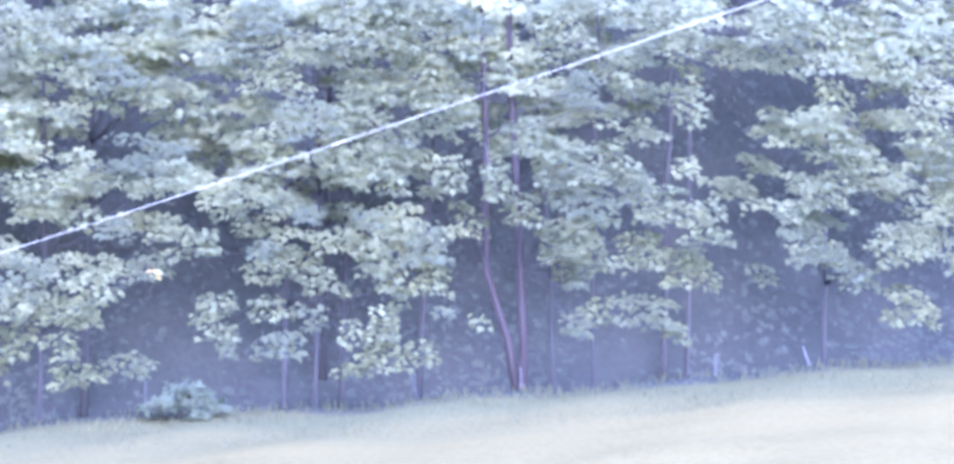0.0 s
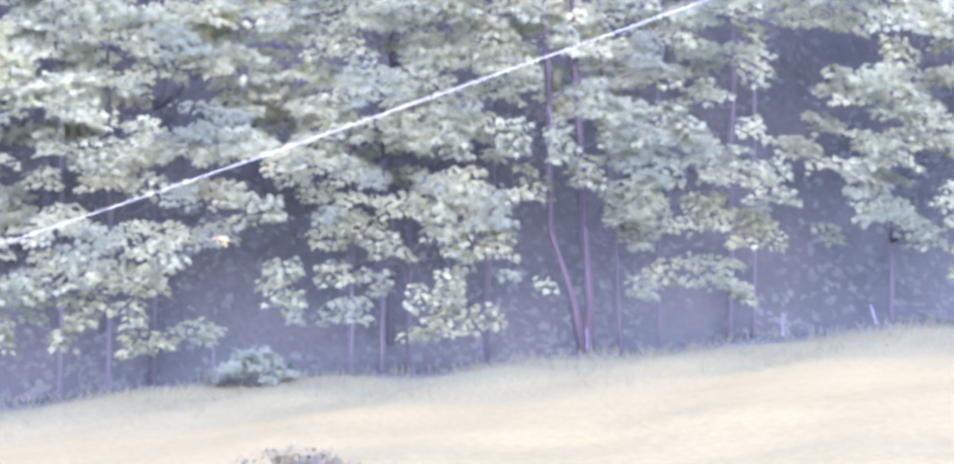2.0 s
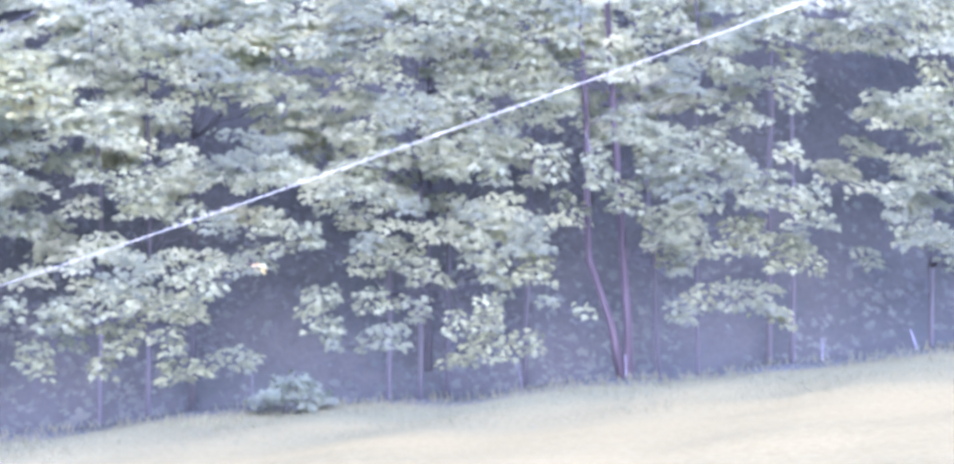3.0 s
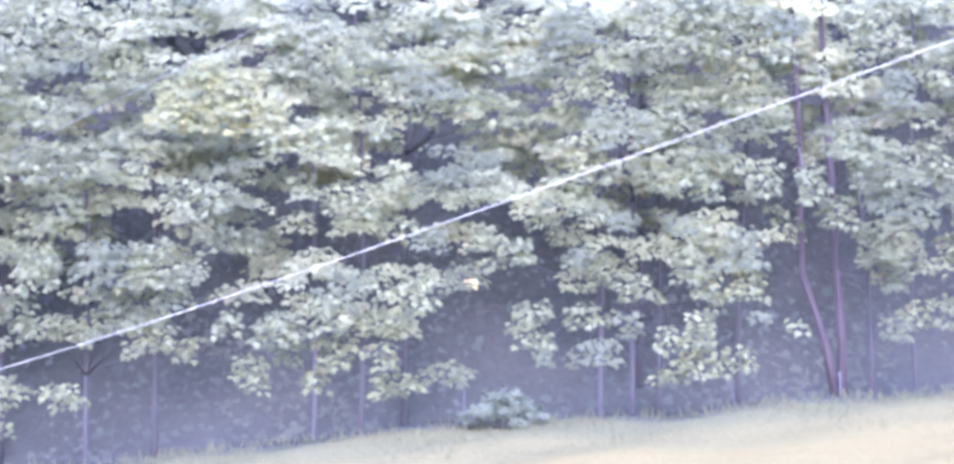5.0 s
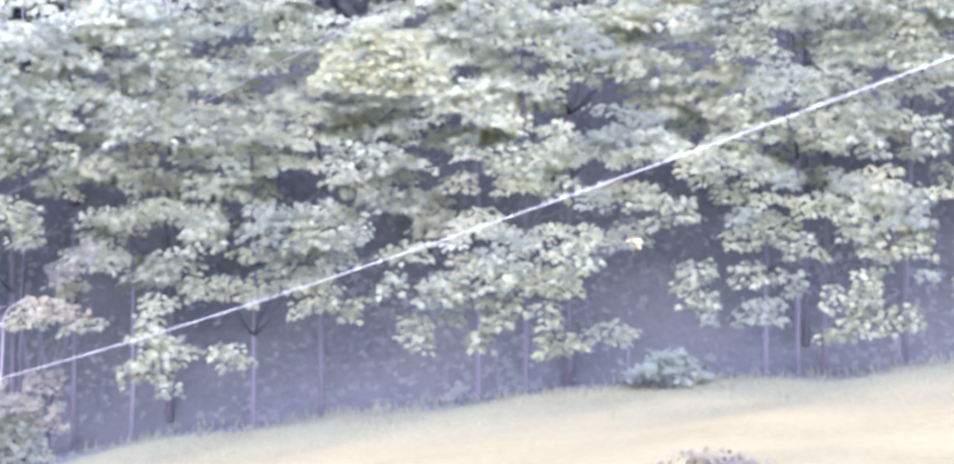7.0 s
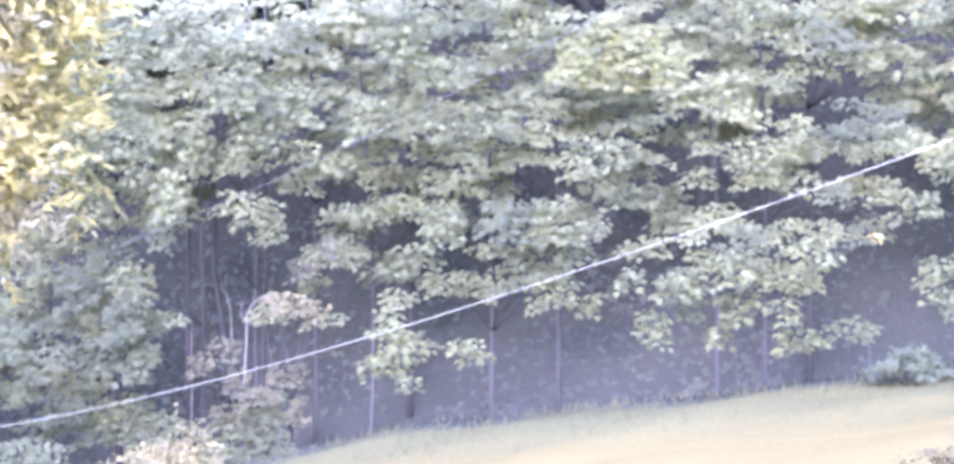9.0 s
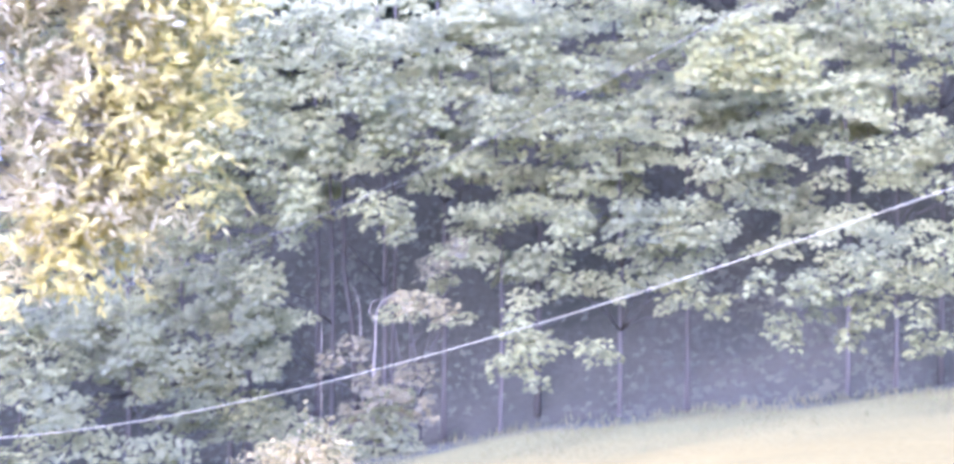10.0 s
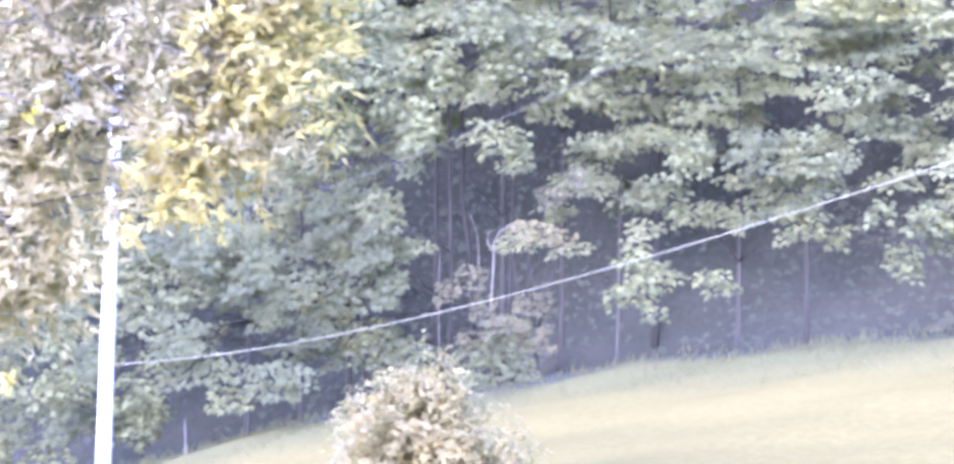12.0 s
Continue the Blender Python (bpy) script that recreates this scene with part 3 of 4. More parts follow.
tree((14.2, 37.5), RIGHT, 11, "broad sycamore with pale leaf sprays overhanging the meadow")
tree((8.42, 36.0), DOUBLE, 12, "sycamore with a straight bare trunk and layered leaf sprays", thick=0.08, bark=STEM_BARK,
     course=((8.42, 2.4), (8.45, 3.5), (8.40, 4.2), (8.37, 4.9), (8.36, 5.7), (8.29, 6.7), (8.25, 7.8), (8.1, 14.0)))
leaning = tree((8.36, 36.05), DOUBLE_TOP, 13, "slender leaning sycamore stem growing beside another trunk", thick=0.068, bark=STEM_BARK,
               course=((8.36, 2.4), (8.29, 3.0), (8.04, 3.6), (7.83, 4.35), (7.79, 5.1), (7.85, 5.8), (7.85, 6.3), (7.83, 7.0), (7.80, 8.0), (7.6, 14.0)))
v, f = tube([local(leaning, p) for p in ((7.76, 35.9, 6.45), (7.78, 35.7, 6.2), (7.79, 35.65, 5.95), (7.86, 35.6, 5.75), (7.94, 35.6, 5.58))], (0.008, 0.012, 0.012, 0.01, 0.006), 6)
link_mesh("dead_branch", v, f, PALE_BARK, leaning, "bleached bare dead branch", smooth=True)
tree((5.2, 37.9), MID, 14, "sycamore with drooping layered sprays of large leaves")
tree((4.6, 37.5), MID_LOW, 15, "low spreading sycamore shading the edge of the meadow", reach=4.0, top=False, thick=0.05)
tree((5.8, 38.7), MID_TOP, 16, "tall sycamore standing behind a lower one", reach=7.5)
tree((0.6, 37.7), LEFT, 17, "sycamore with dense flat sprays of pale green leaves")
tree((-0.2, 37.3), LEFT_LOW, 18, "low sycamore branches hanging above dark shade", reach=4.0, top=False, thick=0.05)
tree((1.4, 38.9), LEFT_TOP, 19, "tall sycamore rising above the front row", reach=7.5)
tree((5.6, 39.5), UPPER, 20, "high sycamore crown deep in the wood", reach=8)
tree((-2.9, 38.3), YELLOW, 21, "sycamore with a yellow-green sunlit top", mat=PALE_SYCAMORE, reach=7, thick=0.05)
tree((-4.0, 37.7), SECOND, 22, "sycamore with broad pale sprays over dark undergrowth")
tree((-6.0, 37.3), SECOND_LOW, 23, "young sycamore with low drooping branches", reach=3.2, top=False, thick=0.045)
tree((-5.6, 39.3), SECOND_TOP, 24, "tall hazy sycamore behind the front row", reach=7.5)
tree((-7.2, 38.7), THIRD, 25, "sycamore with sprays high over a dark hollow", reach=7)
tree((-8.2, 38.3), FOURTH, 26, "slim sycamore beside a dark hollow", reach=7)
tree((-10.6, 38.1), CORNER, 27, "dense leafy sycamore behind the utility pole", reach=7)
tree((-12.3, 36.5), CORNER_LOW, 28, "young bright green sycamore at the low corner of the meadow", reach=3.6, top=False, thick=0.05, dull=0.75)
tree((-11.6, 37.3), CORNER_MID, 29, "mid-height sycamore branches above the low corner", reach=5, thick=0.05, dull=0.8)
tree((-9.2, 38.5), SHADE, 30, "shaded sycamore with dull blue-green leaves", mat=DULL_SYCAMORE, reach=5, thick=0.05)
tree((-10.9, 37.9), THICKET, 39, "dense shaded sycamore filling the low corner of the wood", reach=4, top=False, dull=0.7)
tree((-9.6, 39.2), CORNER_TOP, 45, "tall sycamore rising behind the corner of the wood", reach=8)
tree((-7.5, 36.4), WITHERED, 31, "half-dead hazel with withered tan leaves", mat=WITHERED_LEAF, reach=-3.0, top=False, thick=0.03, length=0.1, group="hazels")
tree((-7.3, 36.6), HAZEL, 38, "dull green hazel thicket at the foot of the wood", mat=HAZEL_LEAF, reach=-2.6, top=False, thick=0.03, length=0.1, group="hazels")


# Trees past the ends of the row and in its one gap.
row_rng = np.random.default_rng(33)
FAR_LEFT = [(row_rng.uniform(-17, -12.2), row_rng.uniform(1.5, 8.5), row_rng.uniform(0.7, 1.4), row_rng.uniform(0.4, 0.7)) for _ in range(24)] + [(row_rng.uniform(-17, -13.4), row_rng.uniform(-0.3, 1.9), row_rng.uniform(0.8, 1.4), row_rng.uniform(0.4, 0.7)) for _ in range(14)]
GAP = [(11.2, 8.2, 0.6, 0.4), (12.5, 4.3, 0.6, 0.35), (11.5, 4.6, 0.6, 0.4), (13.0, 8.3, 0.6, 0.4)]
# PAST_END and BEYOND lie outside the view, added to block light at the ends.
PAST_END = [(row_rng.uniform(15.8, 19), row_rng.uniform(3.8, 8.5), row_rng.uniform(0.8, 1.4), row_rng.uniform(0.4, 0.7)) for _ in range(12)]
rows_depth[id(FAR_LEFT)], rows_depth[id(GAP)], rows_depth[id(PAST_END)] = 35.4, 36.2, 35.0
tree((-14.6, 37.4), FAR_LEFT, 34, "sycamore at the far low end of the wood", reach=6)
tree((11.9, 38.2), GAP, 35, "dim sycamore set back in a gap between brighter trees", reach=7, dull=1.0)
BEYOND = [(row_rng.uniform(-21, -16.5), row_rng.uniform(1.0, 8.5), row_rng.uniform(0.9, 1.6), row_rng.uniform(0.5, 0.8)) for _ in range(20)]
rows_depth[id(BEYOND)] = 36.0
tree((-18.6, 38.0), BEYOND, 37, "unseen sycamore added beyond the pole to shade the bank", reach=6)
tree((17.6, 37.4), PAST_END, 36, "unseen sycamore added past the high end of the wood", reach=7)


# ---- the depth of the wood ----
def fill(name, label, count, y_range, high, mat, seed, length, openness, rising=0.75, shape=PALMATE):
    """Flat drifts of foliage between the trees, left open round the bare trunks and in a few hollows."""
    rng = np.random.default_rng(seed)
    sets = []
    for _ in range(count):
        x, y, lift = rng.uniform(-21, 21), rng.uniform(*y_range), rng.random() ** rising * high
        z = float(ground_height(x, y)) + 0.2 + lift
        if openness and (lift < openness or any(((x - hx) / w) ** 2 + ((z - hz) / h) ** 2 < 1 for hx, hz, w, h in HOLLOWS)):
            continue
        sets.append(shingles(rng, x, y, z, rng.uniform(0.5, 1.3), rng.uniform(0.15, 0.45), length))
    v, f, soft = leaf_mesh(sets, (0, 0, 0), shape)
    tagged(link_mesh(name, v, f, mat, normals=soft), label, "foliage", kind="stuff")


HOLLOWS = [(8.2, 4.5, 0.8, 2.0), (12.15, 6.8, 0.9, 1.9), (2.9, 3.6, 1.0, 0.9), (-8.6, 4.6, 0.9, 1.2), (7.1, 4.0, 0.6, 1.0), (11.8, 4.0, 0.6, 1.0)]
fill("woodland_foliage", "dim foliage on the shaded bank inside the wood", 1300, (37.6, 42.5), 8.0, HAZED_LEAF, 40, 0.14, 3.0, 0.6)
fill("inner_foliage", "sycamore foliage in half shade between the trees", 1050, (36.0, 37.6), 8.5, HAZED_LEAF, 41, 0.11, 2.2, 0.5)
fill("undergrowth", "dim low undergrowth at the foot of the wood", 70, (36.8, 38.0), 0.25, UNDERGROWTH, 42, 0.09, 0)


def ivy_carpet():
    """Ivy and fallen leaves that lie on the floor and the bank of the wood."""
    rng = np.random.default_rng(47)
    n = 26000
    x, y = rng.uniform(-20, 20, n), rng.uniform(37.4, 44.0, n)
    keep = rng.random(n) < 0.5 + 0.5 * np.sin(x * 1.1 + 2 * np.sin(y * 0.7)) * np.cos(y * 1.3 - x * 0.4)
    x, y = x[keep], y[keep]
    z = ground_height(x, y)
    slope = np.stack([-(ground_height(x + 0.1, y) - z) / 0.1, -(ground_height(x, y + 0.1) - z) / 0.1, np.ones(len(x))], 1)
    face = unit(slope) + rng.normal(0, 0.18, slope.shape)
    way = np.cross(face, rng.normal(size=slope.shape))
    v, f = leaves(np.stack([x, y, z + 0.03], 1), way, face, rng.uniform(0.1, 0.2, len(x)), PALMATE)
    ob = link_mesh("ivy", v, f, IVY_LEAF, normals=np.repeat(unit(slope), len(PALMATE[0]), 0).tolist())
    tagged(ob, "dim ivy and fallen leaves covering the shaded bank", "ivy", kind="stuff")


ivy_carpet()


def bare_tree(x, y, high, thick, seed):
    rng = np.random.default_rng(seed)
    z = float(ground_height(x, y))
    ob = thing("bare_tree", (x, y, z - 0.05), "dim bare tree standing in the shade of the wood", "tree", "bare trees inside the wood")
    top = (x + rng.uniform(-0.5, 0.5), y + rng.uniform(-0.3, 0.3), z + high)
    path = bend((x, y, z), top, rng, 0, 0.012, 9)
    v, f = tube([local(ob, p) for p in path], np.linspace(thick, thick * 0.5, len(path)), 8)
    link_mesh("trunk", v, f, BARK, ob, smooth=True)
    for k in range(5):
        a = np.array(path[4 + k])
        tip = a + np.array((rng.uniform(-1.2, 1.2), rng.uniform(-0.4, 0.6), rng.uniform(0.5, 1.2)))
        v, f = tube([local(ob, p) for p in bend(a, tip, rng, 0.1)], np.linspace(thick * 0.35, 0.005, 8), 5)
        link_mesh("branch", v, f, BARK, ob, smooth=True)


trunk_rng = np.random.default_rng(44)
for k, (x, y, thick) in enumerate(((11.6, 38.6, 0.06), (7.2, 38.8, 0.05), (10.0, 37.5, 0.04), (9.3, 37.3, 0.04), (-8.9, 39.4, 0.05), (-8.2, 39.0, 0.04))):
    bare_tree(x, y, trunk_rng.uniform(8, 11), thick, 50 + k)


# ---- the pole and its lines ----
def utility_pole():
    foot, head = np.array((-10.66, 26.0, float(ground_height(-10.66, 26.0)) - 0.1)), np.array((-10.16, 26.0, EYE + 2.9))
    ob = thing("utility_pole", tuple(foot), "tall white weathered pole leaning slightly, carrying two cables", "pole")
    at = lambda s: tuple(foot + (head - foot) * s)
    v, f = tube([local(ob, at(s)) for s in np.linspace(0, 1, 9)], np.linspace(0.1, 0.062, 9), 20)
    link_mesh("shaft", v, f, POLE, ob, smooth=True)
    for s in (0.215, 0.47, 0.56, 0.585, 0.61):
        c = np.array(local(ob, at(s)))
        r = 0.101 - 0.038 * s
        v, f = tube([tuple(c - (0, 0, 0.018)), tuple(c + (0, 0, 0.018))], [r + 0.006] * 2, 20)
        link_mesh("band", v, f, STEEL, ob)
        v, f = tube([tuple(c + (0.02, -r, 0)), tuple(c + (0.03, -r - 0.06, 0.01))], [0.02, 0.02], 8)
        link_mesh("bolt", v, f, STEEL, ob)
    cap = np.array(local(ob, at(1)))
    v, f = tube([tuple(cap), tuple(cap + (0, 0, 0.03)), tuple(cap + (0, 0, 0.06))], [0.075, 0.075, 0.03], 20)
    link_mesh("cap", v, f, STEEL, ob)


utility_pole()


def cable(name, label, start, end, curve, radius, mat, marks, last):
    """A line hung in one upright plane: curve gives its height along the way."""
    start, end = np.array(start), np.array(end)
    ob = thing(name, (*start, EYE + curve[-1]), label, "cable")
    spot = lambda s: (*(start + (end - start) * s), EYE + float(np.polyval(curve, s)))
    v, f = tube([local(ob, spot(s)) for s in np.linspace(0.004, last, 70)], [radius] * 70, 8)
    link_mesh("strand", v, f, mat, ob, smooth=True)
    for s in marks:
        v, f = tube([local(ob, spot(s - 0.004)), local(ob, spot(s - 0.002)), local(ob, spot(s + 0.002)), local(ob, spot(s + 0.004))], [radius, radius * 1.7, radius * 1.7, radius], 8)
        link_mesh("splice", v, f, mat, ob, smooth=True)
    return ob


cable("service_cable", "pale thick overhead cable sagging from the pole", (-10.5, 26.0), (6.5, 14.0), (-1.686, 4.582, 1.818, -2.645), 0.0038, CABLE, (0.765, 0.897), 1.25)
cable("thin_cable", "thin grey overhead cable rising from the pole", (-10.4, 26.0), (0.0, 15.0), (1.458, 1.373, -1.168), 0.0019, THIN_CABLE, (), 1.3)


# ---- fence posts, snags and stems along the edge ----
def fence_post(x, y, high, thick, tilt, seed):
    z = float(ground_height(x, y))
    rng = np.random.default_rng(seed)
    ob = thing("fence_post", (x, y, z - 0.15), "thin pale weathered fence post in long grass", "post", "fence posts along the wood")
    path = [(tilt * s * high, 0.03 * rng.normal(), (high + 0.15) * s) for s in np.linspace(0, 1, 5)]
    v, f = tube(path, [thick, thick, thick * 0.95, thick * 0.9, thick * 0.7], 7)
    link_mesh("post", v, f, POST_WOOD, ob, smooth=True)


for k, (x, y, high, thick, tilt) in enumerate(((11.45, 35.1, 0.38, 0.017, 0.05), (13.12, 35.1, 0.34, 0.018, -0.45), (8.17, 35.0, 0.40, 0.015, -0.08),
                                                (6.55, 35.2, 0.42, 0.011, -0.3), (2.2, 35.2, 0.5, 0.011, 0.02), (-12.47, 34.0, 0.6, 0.018, 0.0))):
    fence_post(x, y, high, thick, tilt, 70 + k)


def snag(course, y, thick, label, hook=()):
    """A dead stem along a course of (x, height), with an optional thinner strand beside its head."""
    x = course[0][0]
    z = float(ground_height(x, y))
    ob = thing("dead_tree", (x, y, z - 0.1), label, "tree", "dead stems")
    path = [(x, y, z - 0.1)] + [(cx, y, cz) for cx, cz in course]
    v, f = tube([local(ob, p) for p in path], np.linspace(thick, thick * 0.55, len(path)), 8)
    link_mesh("stem", v, f, PALE_BARK, ob, smooth=True)
    if hook:
        v, f = tube([local(ob, (cx, y - 0.05, cz)) for cx, cz in hook], np.linspace(thick * 0.5, thick * 0.25, len(hook)), 6)
        link_mesh("broken_branch", v, f, PALE_BARK, ob, smooth=True)


snag(((-7.62, 2.2), (-7.60, 2.56), (-7.56, 3.0), (-7.54, 3.40), (-7.45, 3.57), (-7.31, 3.66), (-7.1, 3.68)), 35.0, 0.02, "pale broken dead stem with a hooked top",
     ((-7.55, 3.25), (-7.64, 3.42), (-7.60, 3.58), (-7.46, 3.62)))
snag(((-8.65, 2.0), (-8.64, 2.4), (-8.61, 3.12)), 35.7, 0.012, "thin pale dead stem in the shade")
snag(((-8.0, 3.4), (-8.02, 3.55), (-8.12, 3.82)), 35.9, 0.01, "thin leaning grey dead stem")
snag(((-10.02, 3.5), (-9.95, 4.08), (-9.90, 4.5), (-9.85, 4.9)), 35.9, 0.02, "slender white birch stem among leaves")


# ---- bushes ----
def bush(name, x, y, wide, high, mat, shape, length, count, seed, label, twig_mat=BARK, per=8, lobes=11):
    """Stems that fan out from the ground, each ending in an upright lobe of leafy shoots."""
    rng = np.random.default_rng(seed)
    z = float(ground_height(x, y))
    ob = thing(name, (x, y, z - 0.03), label, "bush")
    centres = []
    for k in range(lobes):
        a = 2.4 * k + rng.uniform(-0.3, 0.3)
        out = 0.40 * wide * math.sqrt((k + 0.3) / lobes)
        tip = np.array((math.cos(a) * out, math.sin(a) * out * 0.8, high * (0.89 - 0.68 * (out / (0.4 * wide)) ** 2 + rng.uniform(-0.07, 0.07))))
        path = bend((0.05 * math.cos(a), 0.05 * math.sin(a), 0), tip, rng, 0, 0.12)
        v, f = tube(path, np.linspace(0.02, 0.005, len(path)), 5)
        link_mesh("stem", v, f, twig_mat, ob, smooth=True)
        centres.append(tip)
    for k, tip in enumerate(centres):
        n = count // lobes
        u = unit(rng.normal(size=(n, 3))) * rng.random((n, 1)) ** 0.4
        shoots = rng.random(n) < 0.16
        c = tip * (1, 1, 0.93) + u * np.array((wide * 0.18, wide * 0.17, high * 0.24)) * np.where(shoots, 1.5, 1.0)[:, None]
        c[:, 2] = np.maximum(c[:, 2], 0.08)
        v, f, soft = rosettes(c, u * 0.6 + np.array((0, -0.1, 0.8)), rng, per, length, shape, -0.5, 0.4, u + np.array((0, -0.3, 0.4)))
        link_mesh("foliage", v, f, mat, ob, normals=soft)
    return ob


bush("pale_bush", -5.12, 20.4, 2.0, 1.4, SILVER_LEAF, OVAL, 0.07, 2000, 91, "rounded bush with cream and silvery sunlit leaves")
bush("grey_bush", 2.05, 20.0, 1.5, 0.6, GREY_LEAF, OVAL, 0.06, 500, 92, "low grey-leaved bush standing in the dry meadow")
bush("low_shrub", 2.75, 34.2, 1.3, 0.62, LOW_GREEN, PLAIN, 0.075, 190, 93, "small blue-green shrub at the edge of the wood")

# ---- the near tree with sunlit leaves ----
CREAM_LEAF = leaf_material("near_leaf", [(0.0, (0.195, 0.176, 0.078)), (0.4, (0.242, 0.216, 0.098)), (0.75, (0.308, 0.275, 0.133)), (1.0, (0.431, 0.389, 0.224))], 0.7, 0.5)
GOLD_LEAF = leaf_material("gold_leaf", [(0.0, (0.30, 0.27, 0.03)), (1.0, (0.38, 0.34, 0.05))], 0.4, 0.5)
CROWN_EDGE = [(1.41, -4.15), (0.95, -4.22), (0.71, -4.35), (0.52, -4.31), (0.36, -4.46), (0.16, -4.36), (-0.03, -4.51), (-0.23, -4.73), (-0.40, -4.98), (-0.56, -5.54), (-0.69, -5.93), (-0.94, -6.11), (-1.10, -6.51)]      # height over the eye, and how far the crown reaches there


def near_tree():
    rng = np.random.default_rng(60)
    x, y = -8.4, 14.2
    z = float(ground_height(x, y))
    ob = thing("garden_tree", (x, y, z - 0.05), "nearby broadleaf tree with glossy sunlit cream and yellow leaves", "tree")
    spine = [(x + 0.1 * math.sin(3 * s), y, z + 8.5 * s) for s in np.linspace(0, 1, 9)]
    v, f = tube([local(ob, p) for p in spine], np.linspace(0.14, 0.03, 9), 9)
    link_mesh("trunk", v, f, BARK, ob, smooth=True)
    rise, reach = np.array(CROWN_EDGE)[::-1].T
    for k in range(300):
        cz = rng.uniform(rise[0] + 0.1, 1.7)
        edge = float(np.interp(cz, rise, reach))
        cx = edge - 0.16 - (edge + 9.2) * rng.random() ** 1.4
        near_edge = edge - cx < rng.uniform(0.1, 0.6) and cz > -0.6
        if abs(cx + 5.72) < 0.34 and cz < 0.25 and rng.random() < 0.8:
            continue
        cy = y + rng.uniform(-0.35, 0.35)
        way = unit(rng.normal(0, 0.75, (15, 3)) + np.array((0.55 if near_edge else 0.15, -0.35, 0.35)))
        root = np.array((cx, cy, cz + EYE)) + rng.normal(0, 1, (15, 3)) * (0.17, 0.2, 0.12) - np.array(ob.location)
        n = 11
        along = np.tile(np.linspace(0.02, 0.32, n), 15)
        d = np.repeat(way, n, 0)
        side = unit(np.cross(d, np.repeat(unit(np.array((0.1, -0.6, 0.8)) + rng.normal(0, 0.4, (15, 3))), n, 0))) * np.tile(np.where(np.arange(n) % 2, 1.0, -1.0), 15)[:, None]
        places = np.repeat(root, n, 0) + d * along[:, None] - np.array((0, 0, 0.9)) * (along ** 2)[:, None]
        point = d + side * rng.uniform(0.5, 1.0, (len(d), 1)) + rng.normal(0, 0.25, d.shape)
        face = np.array((0.1, -0.6, 0.7)) + rng.normal(0, 0.32, d.shape)
        size, order = 0.094 * rng.uniform(0.7, 1.15, len(d)), np.argsort(places[:, 1])
        front, rest = order[:1], order[1:]
        v, f = leaves(places[rest], point[rest], face[rest], size[rest], SLIM)
        soft = np.repeat(unit(np.array((0, -0.75, 0.65)) + 0.35 * unit(face[rest])), len(SLIM[0]), 0).tolist()
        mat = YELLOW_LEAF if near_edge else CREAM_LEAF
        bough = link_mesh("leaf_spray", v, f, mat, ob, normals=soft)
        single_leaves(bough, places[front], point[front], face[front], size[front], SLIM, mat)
        if k % 3 == 0:
            path = bend((x, y, min(cz + EYE - 0.5, z + 8)), (cx, cy, cz + EYE), rng, 0.1)
            v, f = tube([local(ob, p) for p in path], np.linspace(0.022, 0.004, len(path)), 5)
            link_mesh("branch", v, f, BARK, ob, smooth=True)
    # bare twigs in front of the leaves, a few bright yellow leaves and a clump of dark dead ones
    for way, thick in (((-7.0, 5.62), (-6.24, 5.40), (-5.99, 5.31), (-5.78, 5.23), (-5.44, 5.16), (-5.28, 5.14)), 0.010), \
                      (((-6.1, 6.05), (-5.76, 5.69), (-5.58, 5.52), (-5.44, 5.38), (-5.2, 5.23)), 0.006), \
                      (((-7.2, 5.7), (-6.23, 5.84), (-5.97, 5.86), (-5.71, 5.92)), 0.007), \
                      (((-5.1, 5.66), (-4.89, 5.6), (-4.68, 5.6), (-4.56, 5.55), (-4.40, 5.47)), 0.005), \
                      (((-5.0, 5.5), (-4.7, 5.46), (-4.5, 5.38)), 0.004), \
                      (((-6.3, 4.75), (-6.14, 4.4), (-6.12, 4.15), (-6.2, 3.9)), 0.005):
        v, f = tube([local(ob, (cx, y - 0.55, cz)) for cx, cz in way], np.linspace(thick, thick * 0.5, len(way)), 6)
        link_mesh("twig", v, f, BARK, ob, smooth=True)
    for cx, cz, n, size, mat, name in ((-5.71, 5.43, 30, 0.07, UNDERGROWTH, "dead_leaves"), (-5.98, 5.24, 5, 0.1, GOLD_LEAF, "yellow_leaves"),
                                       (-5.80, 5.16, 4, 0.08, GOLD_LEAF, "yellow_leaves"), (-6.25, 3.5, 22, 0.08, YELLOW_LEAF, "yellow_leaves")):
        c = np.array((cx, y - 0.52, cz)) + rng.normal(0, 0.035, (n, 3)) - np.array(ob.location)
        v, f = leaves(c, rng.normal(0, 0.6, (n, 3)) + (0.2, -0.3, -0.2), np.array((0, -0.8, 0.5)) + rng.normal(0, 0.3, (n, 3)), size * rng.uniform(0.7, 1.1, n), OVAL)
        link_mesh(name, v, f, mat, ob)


near_tree()


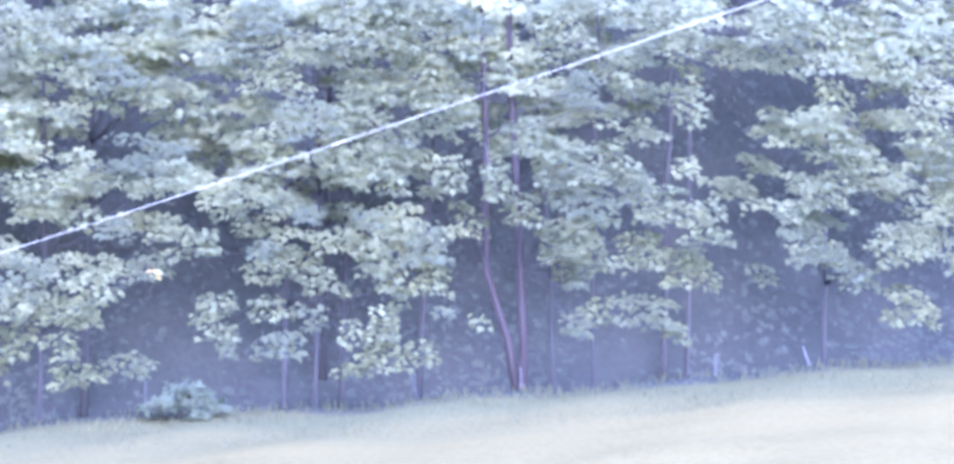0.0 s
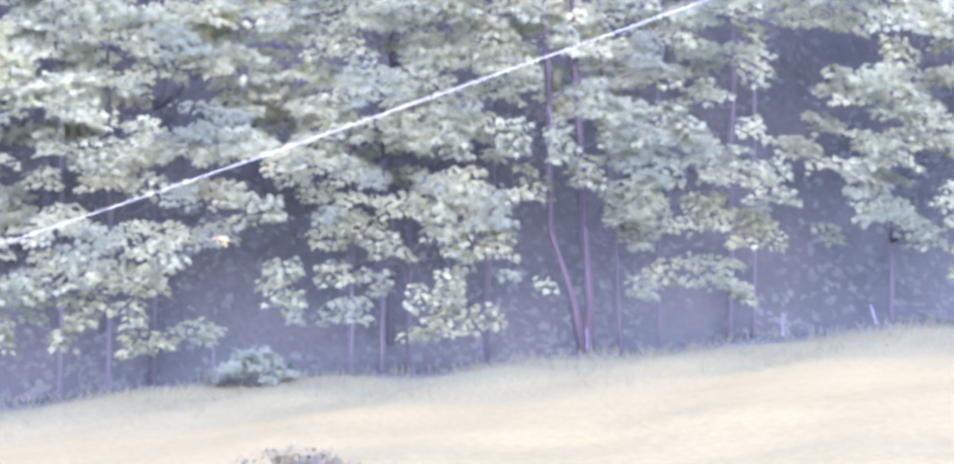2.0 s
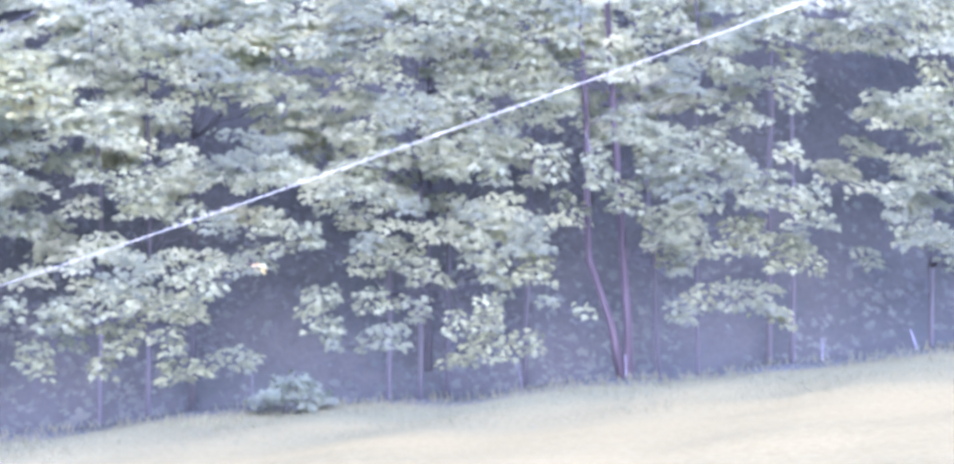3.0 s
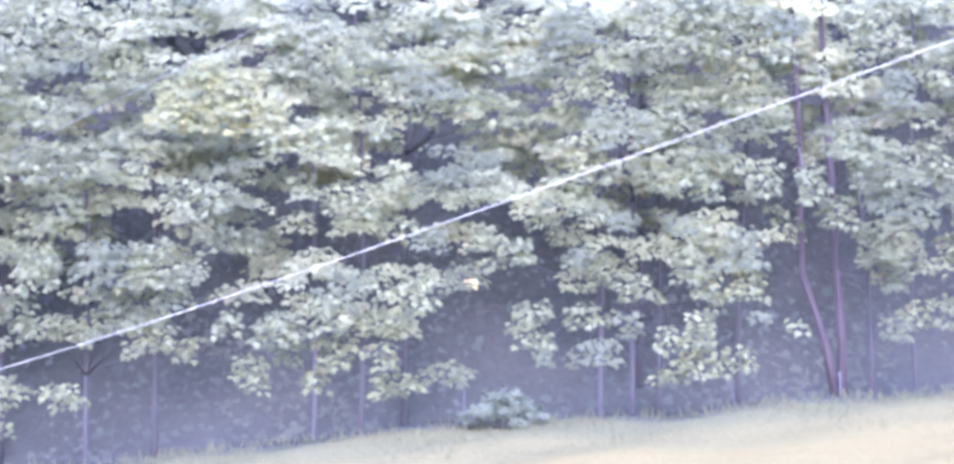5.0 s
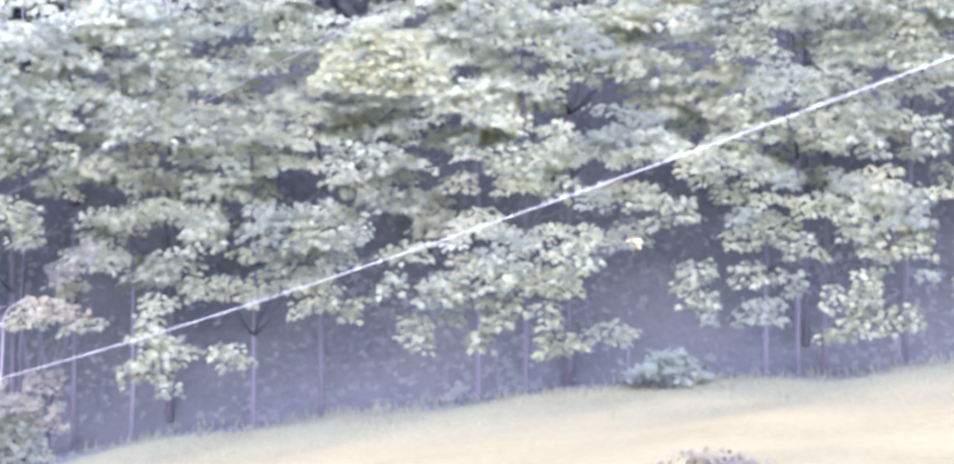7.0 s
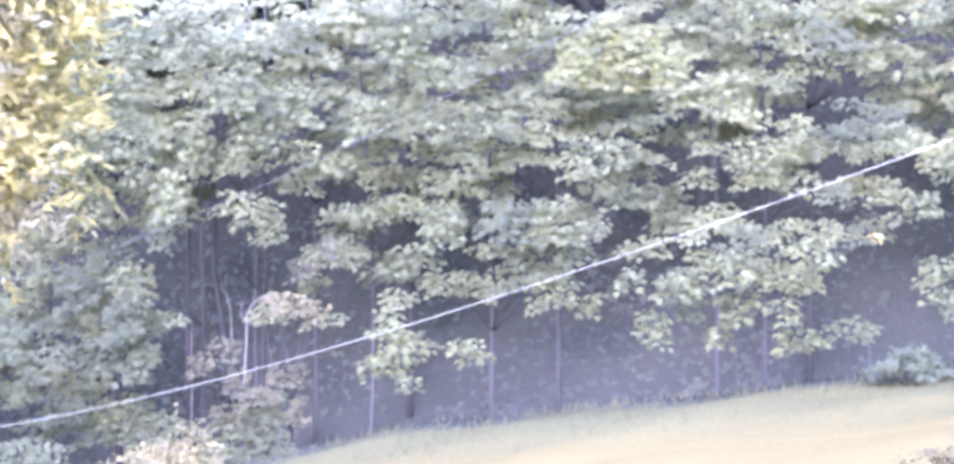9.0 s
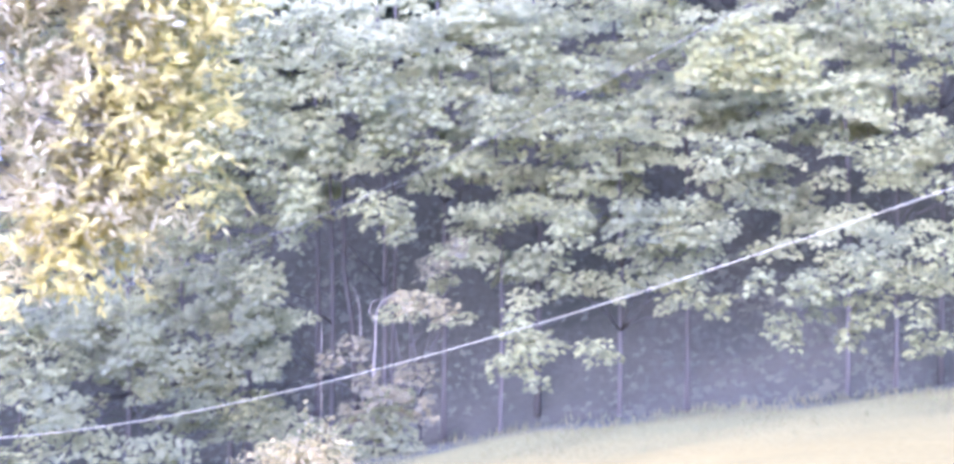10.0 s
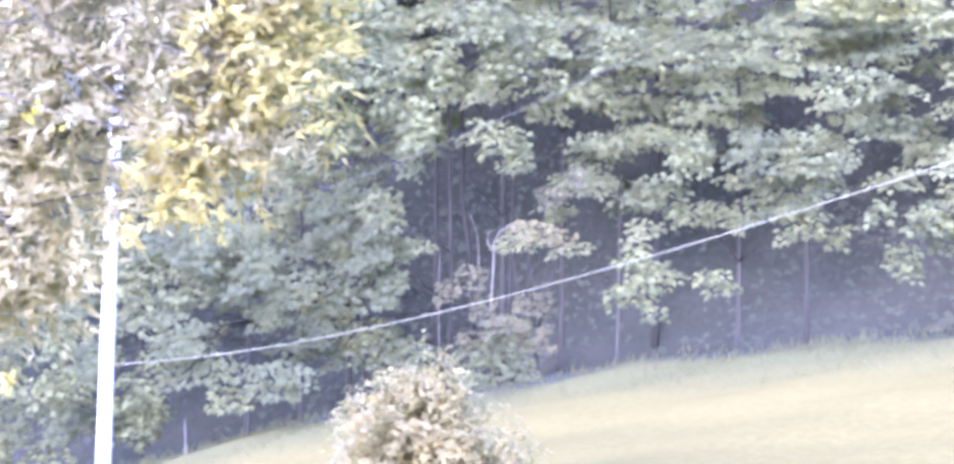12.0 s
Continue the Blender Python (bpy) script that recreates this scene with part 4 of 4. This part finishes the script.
# ---- a bleached dead sprig caught in the branches ----
def dead_sprig():
    rng = np.random.default_rng(66)
    ob = thing("dead_sprig", (2.29, 34.1, EYE + -0.60), "small bleached orange dead leaf sprig among green leaves", "leaves")
    c = rng.normal(0, 1, (5, 3)) * np.array((0.10, 0.05, 0.03))
    c[:, 2] -= 0.4 * c[:, 0]
    v, f = rosettes(c * 0.8, np.array((0, -0.8, 0.6)) + rng.normal(0, 0.2, (5, 3)), rng, 3, 0.09, PLAIN)
    link_mesh("withered_leaves", v, f, BRIGHT_DEAD, ob)
    v, f = tube(bend((-0.2, 0.3, 0.15), (0.2, 0, -0.1), rng), np.linspace(0.008, 0.004, 8), 5)
    link_mesh("twig", v, f, BARK, ob)


dead_sprig()
